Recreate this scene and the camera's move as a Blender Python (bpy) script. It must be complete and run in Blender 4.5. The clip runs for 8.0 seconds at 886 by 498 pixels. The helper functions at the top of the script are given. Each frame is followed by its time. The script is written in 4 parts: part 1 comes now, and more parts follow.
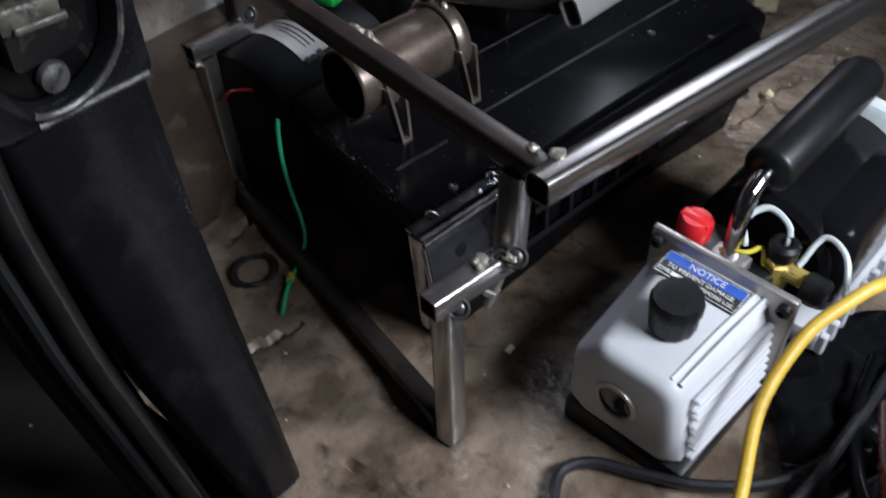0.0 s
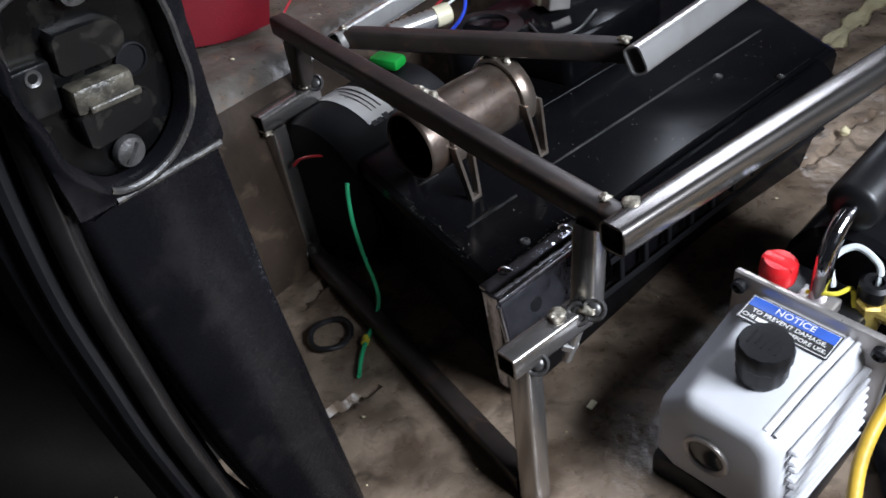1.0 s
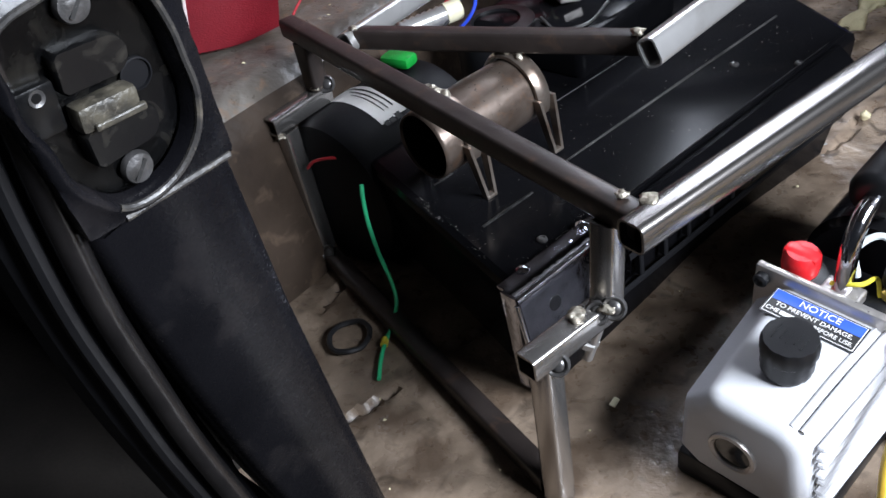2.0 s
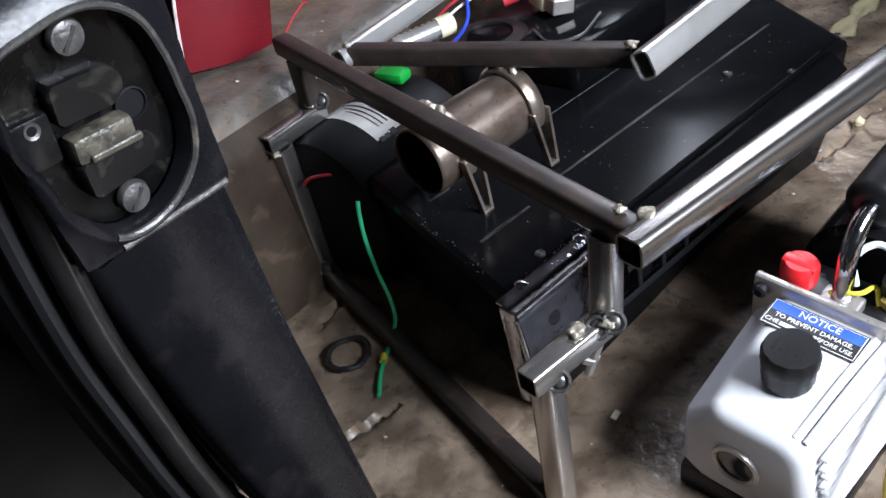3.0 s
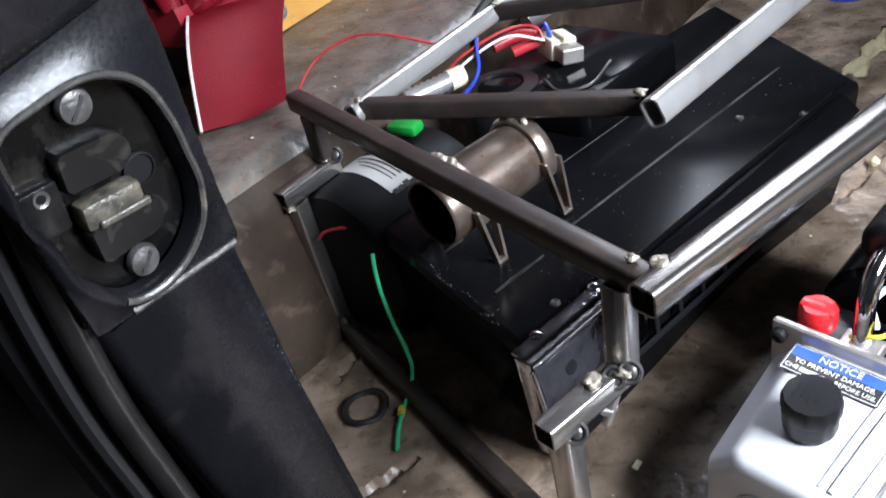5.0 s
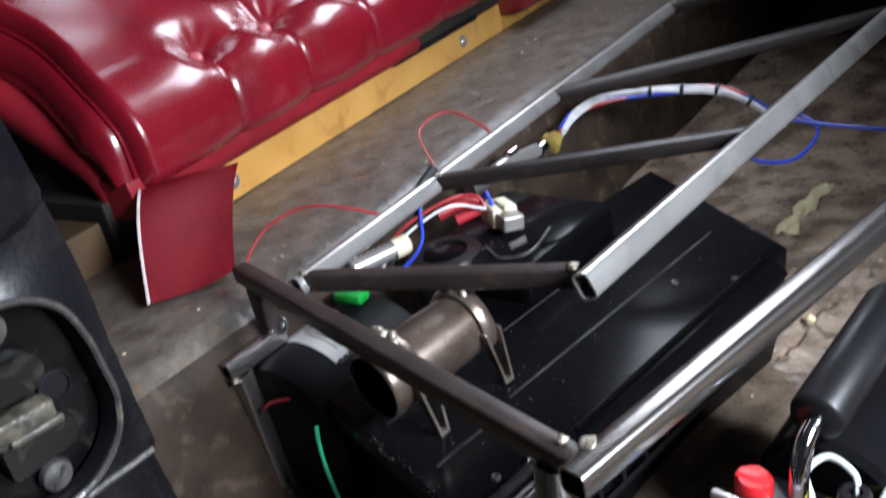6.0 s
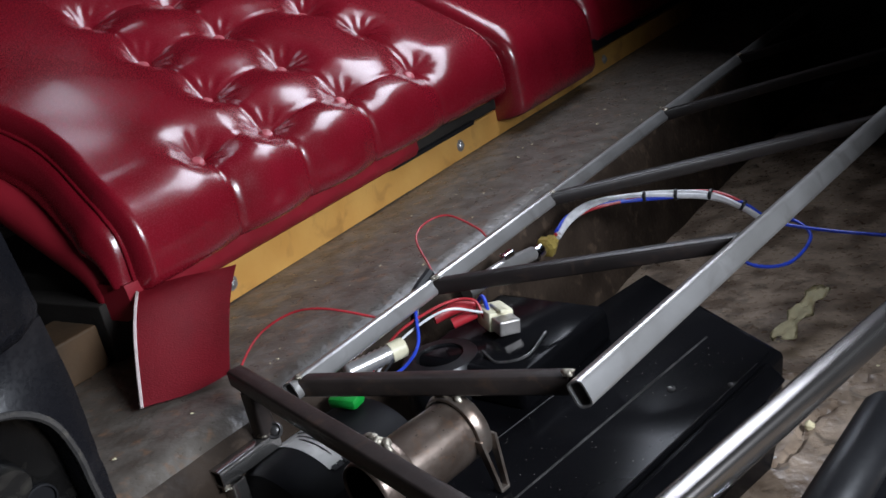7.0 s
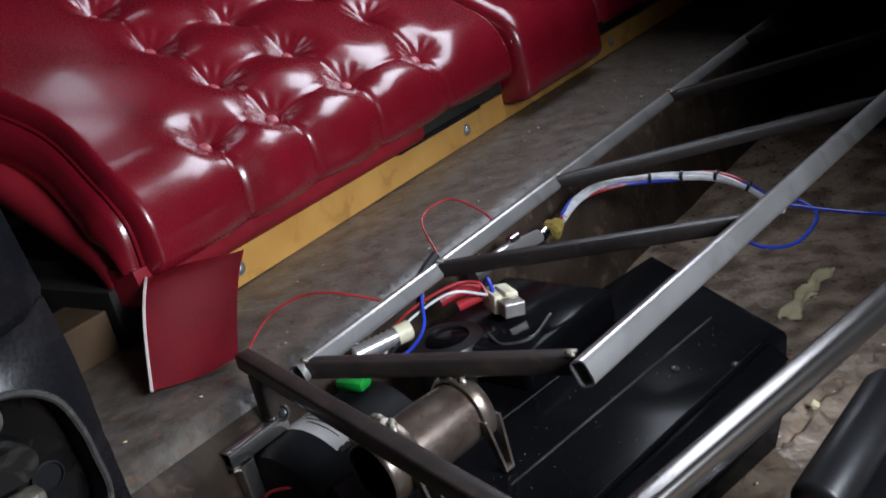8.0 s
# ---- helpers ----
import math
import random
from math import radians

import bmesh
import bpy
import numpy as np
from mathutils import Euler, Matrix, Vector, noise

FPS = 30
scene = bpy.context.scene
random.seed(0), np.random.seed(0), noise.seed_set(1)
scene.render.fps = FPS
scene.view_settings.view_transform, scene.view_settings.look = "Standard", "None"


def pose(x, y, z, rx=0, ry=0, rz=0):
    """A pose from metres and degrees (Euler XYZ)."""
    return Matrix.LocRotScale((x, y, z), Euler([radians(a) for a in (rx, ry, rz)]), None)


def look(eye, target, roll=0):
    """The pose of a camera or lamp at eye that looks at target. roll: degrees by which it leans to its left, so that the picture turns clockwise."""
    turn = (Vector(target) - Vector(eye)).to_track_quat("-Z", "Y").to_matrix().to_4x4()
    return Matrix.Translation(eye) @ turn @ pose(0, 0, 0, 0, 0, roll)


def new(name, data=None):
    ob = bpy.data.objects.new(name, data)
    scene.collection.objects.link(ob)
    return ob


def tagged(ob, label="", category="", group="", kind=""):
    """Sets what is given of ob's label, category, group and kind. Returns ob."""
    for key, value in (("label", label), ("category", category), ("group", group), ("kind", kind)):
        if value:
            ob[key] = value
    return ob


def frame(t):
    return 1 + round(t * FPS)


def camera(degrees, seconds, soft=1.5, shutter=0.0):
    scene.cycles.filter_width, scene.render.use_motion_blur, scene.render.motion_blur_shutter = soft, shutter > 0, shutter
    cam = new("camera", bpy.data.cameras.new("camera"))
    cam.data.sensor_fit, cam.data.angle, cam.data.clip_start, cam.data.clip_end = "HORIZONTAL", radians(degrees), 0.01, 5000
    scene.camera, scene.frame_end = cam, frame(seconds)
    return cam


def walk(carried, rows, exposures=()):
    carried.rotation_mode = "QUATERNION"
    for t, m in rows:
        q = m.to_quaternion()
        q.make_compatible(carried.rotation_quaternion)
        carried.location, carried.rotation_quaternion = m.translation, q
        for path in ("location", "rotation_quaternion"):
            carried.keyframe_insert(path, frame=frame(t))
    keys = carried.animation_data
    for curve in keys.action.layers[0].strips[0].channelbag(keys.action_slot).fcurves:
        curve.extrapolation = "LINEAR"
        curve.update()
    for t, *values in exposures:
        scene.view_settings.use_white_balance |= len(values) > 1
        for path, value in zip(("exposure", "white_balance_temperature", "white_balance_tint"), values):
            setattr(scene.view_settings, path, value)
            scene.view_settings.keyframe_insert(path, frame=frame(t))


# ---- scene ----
cam = camera(51.3, 8.0, shutter=0.5)
PATH = [
    (0, (0.1344, 0.0069, 0.6494), (-0.1741, 1.4962, -0.6494), -4.32),
    (0.5, (0.1341, 0.012, 0.6499), (-0.2635, 1.5544, -0.5596), -7.32),
    (1, (0.1306, 0.0119, 0.6437), (-0.3312, 1.5548, -0.5422), -10.04),
    (1.5, (0.1311, 0.0174, 0.6428), (-0.3687, 1.5411, -0.5524), -11.9),
    (3, (0.1292, 0.0274, 0.649), (-0.3631, 1.566, -0.5301), -13.43),
    (3.5, (0.1327, 0.0303, 0.6472), (-0.3749, 1.5944, -0.4913), -13.86),
    (4, (0.1304, 0.031, 0.6421), (-0.3897, 1.5976, -0.4872), -14.77),
    (4.2, (0.1301, 0.0308, 0.6427), (-0.402, 1.5947, -0.4847), -15.17),
    (5.5, (0.1501, 0.0330, 0.6628), (-0.3594, 1.6886, -0.3370), -14.81),
    (6, (0.1672, 0.0393, 0.6787), (-0.2628, 1.7986, -0.1699), -13.89),
    (6.5, (0.1671, 0.0379, 0.6889), (-0.2401, 1.8636, -0.0187), -13.26),
    (7, (0.1721, 0.0385, 0.6869), (-0.2247, 1.8844, 0.0272), -13.02),
    (7.5, (0.1780, 0.0375, 0.6893), (-0.2480, 1.8858, 0.0553), -13.45),
    (8, (0.1806, 0.0315, 0.6850), (-0.2444, 1.8627, 0.0023), -13.85),
]
walk(cam, [(t, look(eye, target, roll)) for t, eye, target, roll in PATH],
     [(0, -0.48), (0.5, -0.30), (1.5, 0.25), (4.0, 0.62), (5.5, 0.82), (6.5, 0.0), (8.0, -0.30)])

# ---- light ----
AL, AC = Vector((0.5, 0.866, 0.0)), Vector((0.866, -0.5, 0.0))   # across the car (along the seat) and towards its front


def at(a, c, z):
    """A place by its way along the seat, its way towards the firewall, and its height."""
    return AL * a + AC * c + Vector((0, 0, z))


world = bpy.data.worlds.new("garage_daylight")
world.use_nodes = True
scene.world = world
wn = world.node_tree.nodes["Background"]
wn.inputs[0].default_value = (0.62, 0.70, 0.85, 1)
wn.inputs[1].default_value = 0.024


def area(name, eye, target, w, h, power, colour):
    d = bpy.data.lights.new(name, "AREA")
    d.shape, d.size, d.size_y, d.energy, d.color = "RECTANGLE", w, h, power, colour
    ob = new(name, d)
    ob.matrix_world = look(eye, target)
    return ob


# Unseen area lamp before the firewall gap stands in for daylight from the front.
area("windscreen_stand_in_lamp", at(0.63, 0.82, 0.93), at(0.74, -0.3, 0.1), 0.64, 0.34, 47.0, (0.82, 0.89, 1.0))
# Added area lamp hung inside the cabin to make the highlights on the tufts.
area("seat_highlight_lamp", at(1.80, -0.72, 1.18), at(1.05, -1.12, 0.78), 0.80, 0.52, 16.0, (0.80, 0.86, 1.0))
# Small added lamp inside the cabin for the sheen on the seat's end.
area("seat_sheen_lamp", at(1.20, -1.34, 1.22), at(0.85, -1.05, 0.45), 0.16, 0.13, 0.26, (0.80, 0.84, 1.0))

# ---- materials ----


def mat(name, base, rough=0.5, metal=0.0, var=None, scale=20.0, fine=140.0, bump=0.1, dirt=None, dirt_amt=0.35, spec=0.5, coat=0.0, rv=0.11, lo=0.35, hi=0.68, detail=5.0):
    m = bpy.data.materials.new(name)
    m.use_nodes = True
    nt = m.node_tree
    b = nt.nodes["Principled BSDF"]
    b.inputs["Metallic"].default_value = metal
    b.inputs["Specular IOR Level"].default_value = spec
    b.inputs["Coat Weight"].default_value = coat
    b.inputs["Coat Roughness"].default_value = 0.15
    co = nt.nodes.new("ShaderNodeTexCoord")

    def noise_node(s, detail=5.0, dist=0.0):
        n = nt.nodes.new("ShaderNodeTexNoise")
        n.inputs["Scale"].default_value, n.inputs["Detail"].default_value, n.inputs["Distortion"].default_value = s, detail, dist
        nt.links.new(co.outputs["Object"], n.inputs["Vector"])
        return n

    def ramp(n, a, bb, out="Fac"):
        r = nt.nodes.new("ShaderNodeMapRange")
        r.inputs[1].default_value, r.inputs[2].default_value = a, bb
        nt.links.new(n.outputs[out], r.inputs[0])
        return r

    def mix(fac, c1, c2):
        x = nt.nodes.new("ShaderNodeMix")
        x.data_type = "RGBA"
        nt.links.new(fac, x.inputs[0])
        for sock, c in ((6, c1), (7, c2)):
            if isinstance(c, tuple):
                x.inputs[sock].default_value = (*c, 1)
            else:
                nt.links.new(c, x.inputs[sock])
        return x.outputs[2]

    big, small = noise_node(scale, detail), noise_node(fine, 3.0)
    v = var or tuple(min(1, k * 0.7) for k in base)
    col = mix(ramp(big, lo, hi).outputs[0], base, v)
    if dirt:
        d = noise_node(scale * 2.3, 8.0, 0.6)
        r = ramp(d, 0.56, 0.70)
        k = nt.nodes.new("ShaderNodeMath")
        k.operation = "MULTIPLY"
        k.inputs[1].default_value = dirt_amt
        nt.links.new(r.outputs[0], k.inputs[0])
        col = mix(k.outputs[0], col, dirt)
    nt.links.new(col, b.inputs["Base Color"])
    rr = ramp(small, 0.2, 0.8)
    rr.inputs[3].default_value, rr.inputs[4].default_value = max(0.02, rough - rv), min(1, rough + rv)
    nt.links.new(rr.outputs[0], b.inputs["Roughness"])
    bp = nt.nodes.new("ShaderNodeBump")
    bp.inputs["Strength"].default_value, bp.inputs["Distance"].default_value = bump, 0.002
    add = nt.nodes.new("ShaderNodeMath")
    nt.links.new(big.outputs["Fac"], add.inputs[0])
    nt.links.new(small.outputs["Fac"], add.inputs[1])
    nt.links.new(add.outputs[0], bp.inputs["Height"])
    nt.links.new(bp.outputs[0], b.inputs["Normal"])
    return m


STEEL = mat("bare_mild_steel", (0.46, 0.44, 0.425), 0.24, 0.92, (0.34, 0.32, 0.30), 5, 300, 0.0, rv=0.0, detail=2.0)
STEEL_DARK = mat("mill_scale_steel", (0.040, 0.031, 0.028), 0.38, 0.25, (0.022, 0.017, 0.0155), 22, 260, 0.04, (0.10, 0.058, 0.038), 0.4, rv=0.07, detail=9.0)
ZINC = mat("bright_steel", (0.50, 0.49, 0.485), 0.30, 0.68, (0.34, 0.33, 0.32), 9, 300, 0.0, (0.14, 0.11, 0.09), 0.3, rv=0.0, detail=8.0)
WELD = mat("weld_bead", (0.50, 0.46, 0.38), 0.38, 0.7, (0.16, 0.13, 0.10), 190, 500, 0.5)
CHROME = mat("chrome", (0.72, 0.72, 0.76), 0.10, 1.0, (0.50, 0.50, 0.54), 30, 60, 0.35, rv=0.05)
RUST = mat("rusty_pipe", (0.15, 0.118, 0.098), 0.34, 0.65, (0.085, 0.060, 0.047), 38, 260, 0.08, (0.20, 0.105, 0.056), 0.35, detail=8.0, rv=0.10)
GALV = mat("clamp_steel", (0.30, 0.255, 0.22), 0.32, 0.8, (0.16, 0.12, 0.095), 40, 250, 0.08, (0.2, 0.1, 0.06), 0.3, rv=0.05)
BLACKBOX = mat("black_painted_sheet", (0.0040, 0.0040, 0.0048), 0.15, 0.0, (0.006, 0.006, 0.007), 9, 320, 0.006, (0.04, 0.036, 0.032), 0.05, spec=0.06, rv=0.03)
BLACK = mat("black_plastic", (0.006, 0.006, 0.007), 0.38, 0.0, (0.010, 0.010, 0.011), 14, 260, 0.05, spec=0.35, rv=0.05)
PILLAR = mat("black_moulded_trim", (0.0035, 0.0035, 0.0045), 0.28, 0.0, (0.007, 0.0068, 0.0082), 12, 420, 0.05, (0.05, 0.043, 0.042), 0.12, spec=0.18, rv=0.06)
RUBBER = mat("rubber_seal", (0.006, 0.0055, 0.0058), 0.24, 0.0, (0.010, 0.009, 0.009), 40, 300, 0.05, spec=0.55, rv=0.04)
LATCHM = mat("greasy_latch", (0.030, 0.027, 0.022), 0.42, 0.1, (0.085, 0.075, 0.055), 110, 400, 0.3, (0.16, 0.14, 0.11), 0.4)
RECESS = mat("dusty_black_recess", (0.0035, 0.0035, 0.004), 0.22, 0.0, (0.006, 0.006, 0.006), 30, 420, 0.05, (0.075, 0.068, 0.056), 0.22, spec=0.25, rv=0.06)
SCREW = mat("oxidised_screw", (0.135, 0.13, 0.13), 0.38, 0.7, (0.07, 0.067, 0.065), 120, 400, 0.2)
FLOOR = mat("grimy_floor", (0.235, 0.178, 0.132), 0.34, 0.0, (0.100, 0.070, 0.049), 15, 90, 0.9, (0.035, 0.026, 0.019), 0.75, lo=0.42, hi=0.60, detail=12.0, rv=0.18)
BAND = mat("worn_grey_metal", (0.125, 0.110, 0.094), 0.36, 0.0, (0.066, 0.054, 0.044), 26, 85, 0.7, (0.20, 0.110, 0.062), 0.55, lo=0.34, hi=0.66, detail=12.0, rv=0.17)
WOOD = mat("varnished_plywood", (0.60, 0.33, 0.09), 0.40, 0.0, (0.50, 0.25, 0.06), 9, 120, 0.1, (0.22, 0.10, 0.03), 0.45)
RED = mat("red_leather", (0.185, 0.0050, 0.014), 0.26, 0.0, (0.145, 0.0040, 0.010), 9, 520, 0.08, coat=0.6)
REDFLAT = mat("red_vinyl_flap", (0.27, 0.011, 0.022), 0.55, 0.0, (0.20, 0.008, 0.016), 12, 480, 0.25, spec=0.3)
REDBTN = mat("red_button", (0.46, 0.10, 0.12), 0.40, 0.0, (0.30, 0.06, 0.07), 60, 400, 0.1)
CUTEDGE = mat("pale_cut_edge", (0.62, 0.52, 0.50), 0.8, 0.0, None, 80, 300, 0.2)
PUMP = mat("grey_painted_casting", (0.52, 0.52, 0.54), 0.42, 0.0, (0.48, 0.48, 0.50), 14, 500, 0.05, (0.36, 0.35, 0.34), 0.18)
# Chrome darkened in its colour for the dim floor it reflects.
DARKCHROME = mat("reflection_darkened_chrome", (0.52, 0.52, 0.56), 0.10, 1.0, (0.28, 0.28, 0.31), 30, 90, 0.3, rv=0.05)
PLATE = mat("machined_aluminium", (0.50, 0.47, 0.45), 0.36, 0.8, (0.40, 0.37, 0.35), 30, 300, 0.12)
REDP = mat("red_plastic", (0.62, 0.015, 0.02), 0.36, 0.0, (0.5, 0.01, 0.014), 40, 300, 0.1)
BRASS = mat("brass", (0.62, 0.47, 0.13), 0.32, 0.55, (0.5, 0.36, 0.10), 60, 300, 0.1)
BLUE = mat("blue_print", (0.035, 0.10, 0.42), 0.4, 0.0, None, 40, 200, 0.02)
WHITE = mat("white_paper", (0.78, 0.76, 0.74), 0.55, 0.0, (0.66, 0.64, 0.62), 20, 200, 0.05)
INK = mat("black_ink", (0.02, 0.02, 0.02), 0.45, 0.0, None, 40, 200, 0.02)
CREAM = mat("cream_nylon", (0.74, 0.70, 0.52), 0.45, 0.0, (0.62, 0.57, 0.40), 40, 300, 0.15)
MASK = mat("masking_tape", (0.62, 0.56, 0.36), 0.7, 0.0, (0.48, 0.42, 0.26), 40, 250, 0.5)
YHOSE = mat("yellow_hose", (0.62, 0.40, 0.05), 0.42, 0.0, (0.5, 0.3, 0.03), 24, 260, 0.15, (0.2, 0.13, 0.04), 0.3)
CLEARP = mat("milky_tube", (0.62, 0.66, 0.66), 0.3, 0.0, None, 30, 200, 0.05)
WRED, WBLUE, WWHITE, WGREEN, WBLACK, WYEL = (mat("wire_" + n, c, 0.4, 0.0, None, 60, 300, 0.03) for n, c in (
    ("red", (0.42, 0.025, 0.035)), ("blue", (0.02, 0.06, 0.55)), ("white", (0.72, 0.72, 0.74)), ("green", (0.03, 0.46, 0.20)), ("black", (0.015, 0.015, 0.017)), ("yellow", (0.65, 0.55, 0.05))))
# Grimy brown lowered in colour for the shade on the step's side.
STEPSIDE = mat("shaded_grimy_step_side", (0.046, 0.032, 0.023), 0.6, 0.0, (0.022, 0.015, 0.011), 16, 120, 0.5, (0.16, 0.11, 0.075), 0.35, spec=0.15, detail=8.0)
CROSS = mat("black_scaled_steel", (0.015, 0.011, 0.0105), 0.42, 0.2, (0.009, 0.007, 0.0065), 20, 260, 0.04, (0.05, 0.030, 0.022), 0.3, rv=0.06)
# Brown timber, its colour lowered for the shade under the seat.
DIMWOOD = mat("dimmed_brown_timber", (0.075, 0.040, 0.016), 0.7, 0.0, (0.04, 0.023, 0.010), 12, 120, 0.2)
VOID = mat("dull_black_finish", (0.005, 0.005, 0.006), 0.5, 0.0, (0.008, 0.008, 0.009), 14, 260, 0.05, spec=0.12, rv=0.05)
RAILR = mat("drawn_steel_tube", (0.27, 0.255, 0.245), 0.24, 0.94, (0.19, 0.178, 0.170), 7, 300, 0.0, rv=0.0, detail=4.0)
# Trim greyed for wear and for the sheen along its raised edges.
WORNSHEEN = mat("worn_sheen_trim_edge", (0.022, 0.021, 0.021), 0.30, 0.0, (0.045, 0.042, 0.039), 60, 300, 0.15, (0.15, 0.13, 0.10), 0.4)
LIDEDGE = mat("dusty_black_edge", (0.045, 0.043, 0.042), 0.35, 0.0, (0.006, 0.006, 0.006), 30, 260, 0.1, spec=0.3)
GREENP = mat("green_plastic", (0.01, 0.36, 0.05), 0.35, 0.0, None, 40, 200, 0.05)
# Near-black colour shared by the enclosing slabs, the ground and the seat's underside.
DARKFILL = mat("dark_fill", (0.030, 0.026, 0.023), 0.8, 0.0, (0.016, 0.014, 0.013), 8, 200, 0.3, spec=0.15)
GREYDUST = mat("grey_dust", (0.30, 0.28, 0.25), 0.8, 0.0, None, 60, 300, 0.1)
GLASSM = mat("sight_glass_lens", (0.02, 0.02, 0.02), 0.06, 0.0, None, 40, 200, 0.0)

# ---- mesh helpers ----


def part(name, bm, material, parent=None, label="", smooth=False, sharp=40):
    me = bpy.data.meshes.new(name)
    bmesh.ops.recalc_face_normals(bm, faces=bm.faces[:])
    if smooth:
        for f in bm.faces:
            f.smooth = True
        for e in bm.edges:
            if len(e.link_faces) == 2 and e.calc_face_angle(0) > radians(sharp):
                e.smooth = False
    bm.to_mesh(me)
    bm.free()
    me.materials.append(material)
    ob = new(name, me)
    if parent is not None:
        ob.parent = parent
    if label:
        ob["label"] = label
    return ob


def thing(name, place, label, category, group="", kind=""):
    ob = new(name)
    ob.empty_display_size = 0.02
    ob.location = place
    scene_things[ob.name] = Matrix.Translation(place)
    return tagged(ob, label, category, group, kind)


scene_things = {}


def under(ob, *parts):
    """Parent parts that are built in world metres under a thing."""
    for p in parts:
        p.parent = ob
        p.matrix_parent_inverse = scene_things[ob.name].inverted()
    return parts[0] if len(parts) == 1 else parts


def nest(piece, child):
    """Parent a sub-part under a part; both are built in world metres."""
    child.parent = piece
    return child


def basis(d, up=(0, 0, 1)):
    d = Vector(d).normalized()
    u = Vector(up)
    if abs(d.dot(u.normalized())) > 0.98:
        u = Vector((AC.x, AC.y, 0))
    s = d.cross(u).normalized()
    return d, s, s.cross(d).normalized()


def solid(bm, sections, cap=True):
    """Skin a row of closed loops of points."""
    rings = [[bm.verts.new(p) for p in sec] for sec in sections]
    n = len(rings[0])
    for a, b in zip(rings, rings[1:]):
        for i in range(n):
            bm.faces.new((a[i], a[(i + 1) % n], b[(i + 1) % n], b[i]))
    if cap:
        bm.faces.new(rings[0])
        bm.faces.new(rings[-1][::-1])
    return bm


def square(w, h, r=0.003, k=2):
    pts = []
    for sx, sy, a0 in ((1, 1, 0), (-1, 1, 90), (-1, -1, 180), (1, -1, 270)):
        for i in range(k + 1):
            a = radians(a0 + 90 * i / k)
            pts.append((sx * (w / 2 - r) + r * math.cos(a), sy * (h / 2 - r) + r * math.sin(a)))
    return pts


def tube(p0, p1, w=0.02, h=None, r=0.003, up=(0, 0, 1), wall=0.002):
    """Square hollow section from p0 to p1, open at its ends."""
    p0, p1 = Vector(p0), Vector(p1)
    d, s, u = basis(p1 - p0, up)
    out = square(w, h or w, r)
    inn = square(w - 2 * wall, (h or w) - 2 * wall, max(r - wall, 0.0006))
    bm = bmesh.new()
    N = 6
    place = lambda c, p: c + s * p[0] + u * p[1]
    deep = min(0.05, (p1 - p0).length * 0.4)
    secs = [[place(p0 + d * deep, q) for q in inn], [place(p0, q) for q in inn]]
    secs += [[place(p0.lerp(p1, i / N), q) for q in out] for i in range(N + 1)]
    secs += [[place(p1, q) for q in inn], [place(p1 - d * deep, q) for q in inn]]
    return solid(bm, secs)


def smooth_path(pts, step=8):
    pts = [Vector(p) for p in pts]
    if len(pts) < 3:
        return pts
    q = [2 * pts[0] - pts[1]] + pts + [2 * pts[-1] - pts[-2]]
    out = []
    for i in range(1, len(q) - 2):
        a, b, c, d = q[i - 1:i + 3]
        for k in range(step):
            t = k / step
            out.append(0.5 * ((2 * b) + (c - a) * t + (2 * a - 5 * b + 4 * c - d) * t * t + (3 * b - a - 3 * c + d) * t ** 3))
    return out + [pts[-1]]


def cable(pts, r, n=8, step=8, radius=None, flat=1.0):
    path = smooth_path(pts, step)
    bm, secs, side = bmesh.new(), [], None
    for i, p in enumerate(path):
        d = (path[min(i + 1, len(path) - 1)] - path[max(i - 1, 0)]).normalized()
        if side is None:
            side = d.orthogonal().normalized()
        side = (side - d * side.dot(d)).normalized()
        u = d.cross(side)
        rr = r if radius is None else radius(i / (len(path) - 1)) * r
        secs.append([p + side * (rr * math.cos(2 * math.pi * k / n)) + u * (rr * flat * math.sin(2 * math.pi * k / n)) for k in range(n)])
    return solid(bm, secs)


def lathe(base, axis, prof, n=28, up=(0, 0, 1), cap=True, wobble=None):
    """Turn (radius, height) pairs about an axis from base."""
    d, s, u = basis(axis, up)
    base = Vector(base)
    bm, secs = bmesh.new(), []
    for r, h in prof:
        secs.append([base + d * h + (s * math.cos(2 * math.pi * k / n) + u * math.sin(2 * math.pi * k / n)) * (r * (wobble(k) if wobble else 1)) for k in range(n)])
    return solid(bm, secs, cap)


def slab(m, x0, x1, y0, y1, z0, z1, bev=0.0, seg=2):
    bm = bmesh.new()
    vs = [bm.verts.new(m @ Vector(p)) for p in ((x0, y0, z0), (x1, y0, z0), (x1, y1, z0), (x0, y1, z0), (x0, y0, z1), (x1, y0, z1), (x1, y1, z1), (x0, y1, z1))]
    for f in ((0, 3, 2, 1), (4, 5, 6, 7), (0, 1, 5, 4), (1, 2, 6, 5), (2, 3, 7, 6), (3, 0, 4, 7)):
        bm.faces.new([vs[i] for i in f])
    if bev:
        bmesh.ops.bevel(bm, geom=bm.edges[:], offset=bev, segments=seg, affect="EDGES", profile=0.5)
    return bm


def merge(*bms):
    out = bmesh.new()
    for b in bms:
        me = bpy.data.meshes.new("tmp")
        b.to_mesh(me)
        out.from_mesh(me)
        b.free()
        bpy.data.meshes.remove(me)
    return out


def axes(origin, x, z):
    x, z = Vector(x).normalized(), Vector(z).normalized()
    y = z.cross(x).normalized()
    x = y.cross(z).normalized()
    return Matrix(((x.x, y.x, z.x, origin[0]), (x.y, y.y, z.y, origin[1]), (x.z, y.z, z.z, origin[2]), (0, 0, 0, 1)))


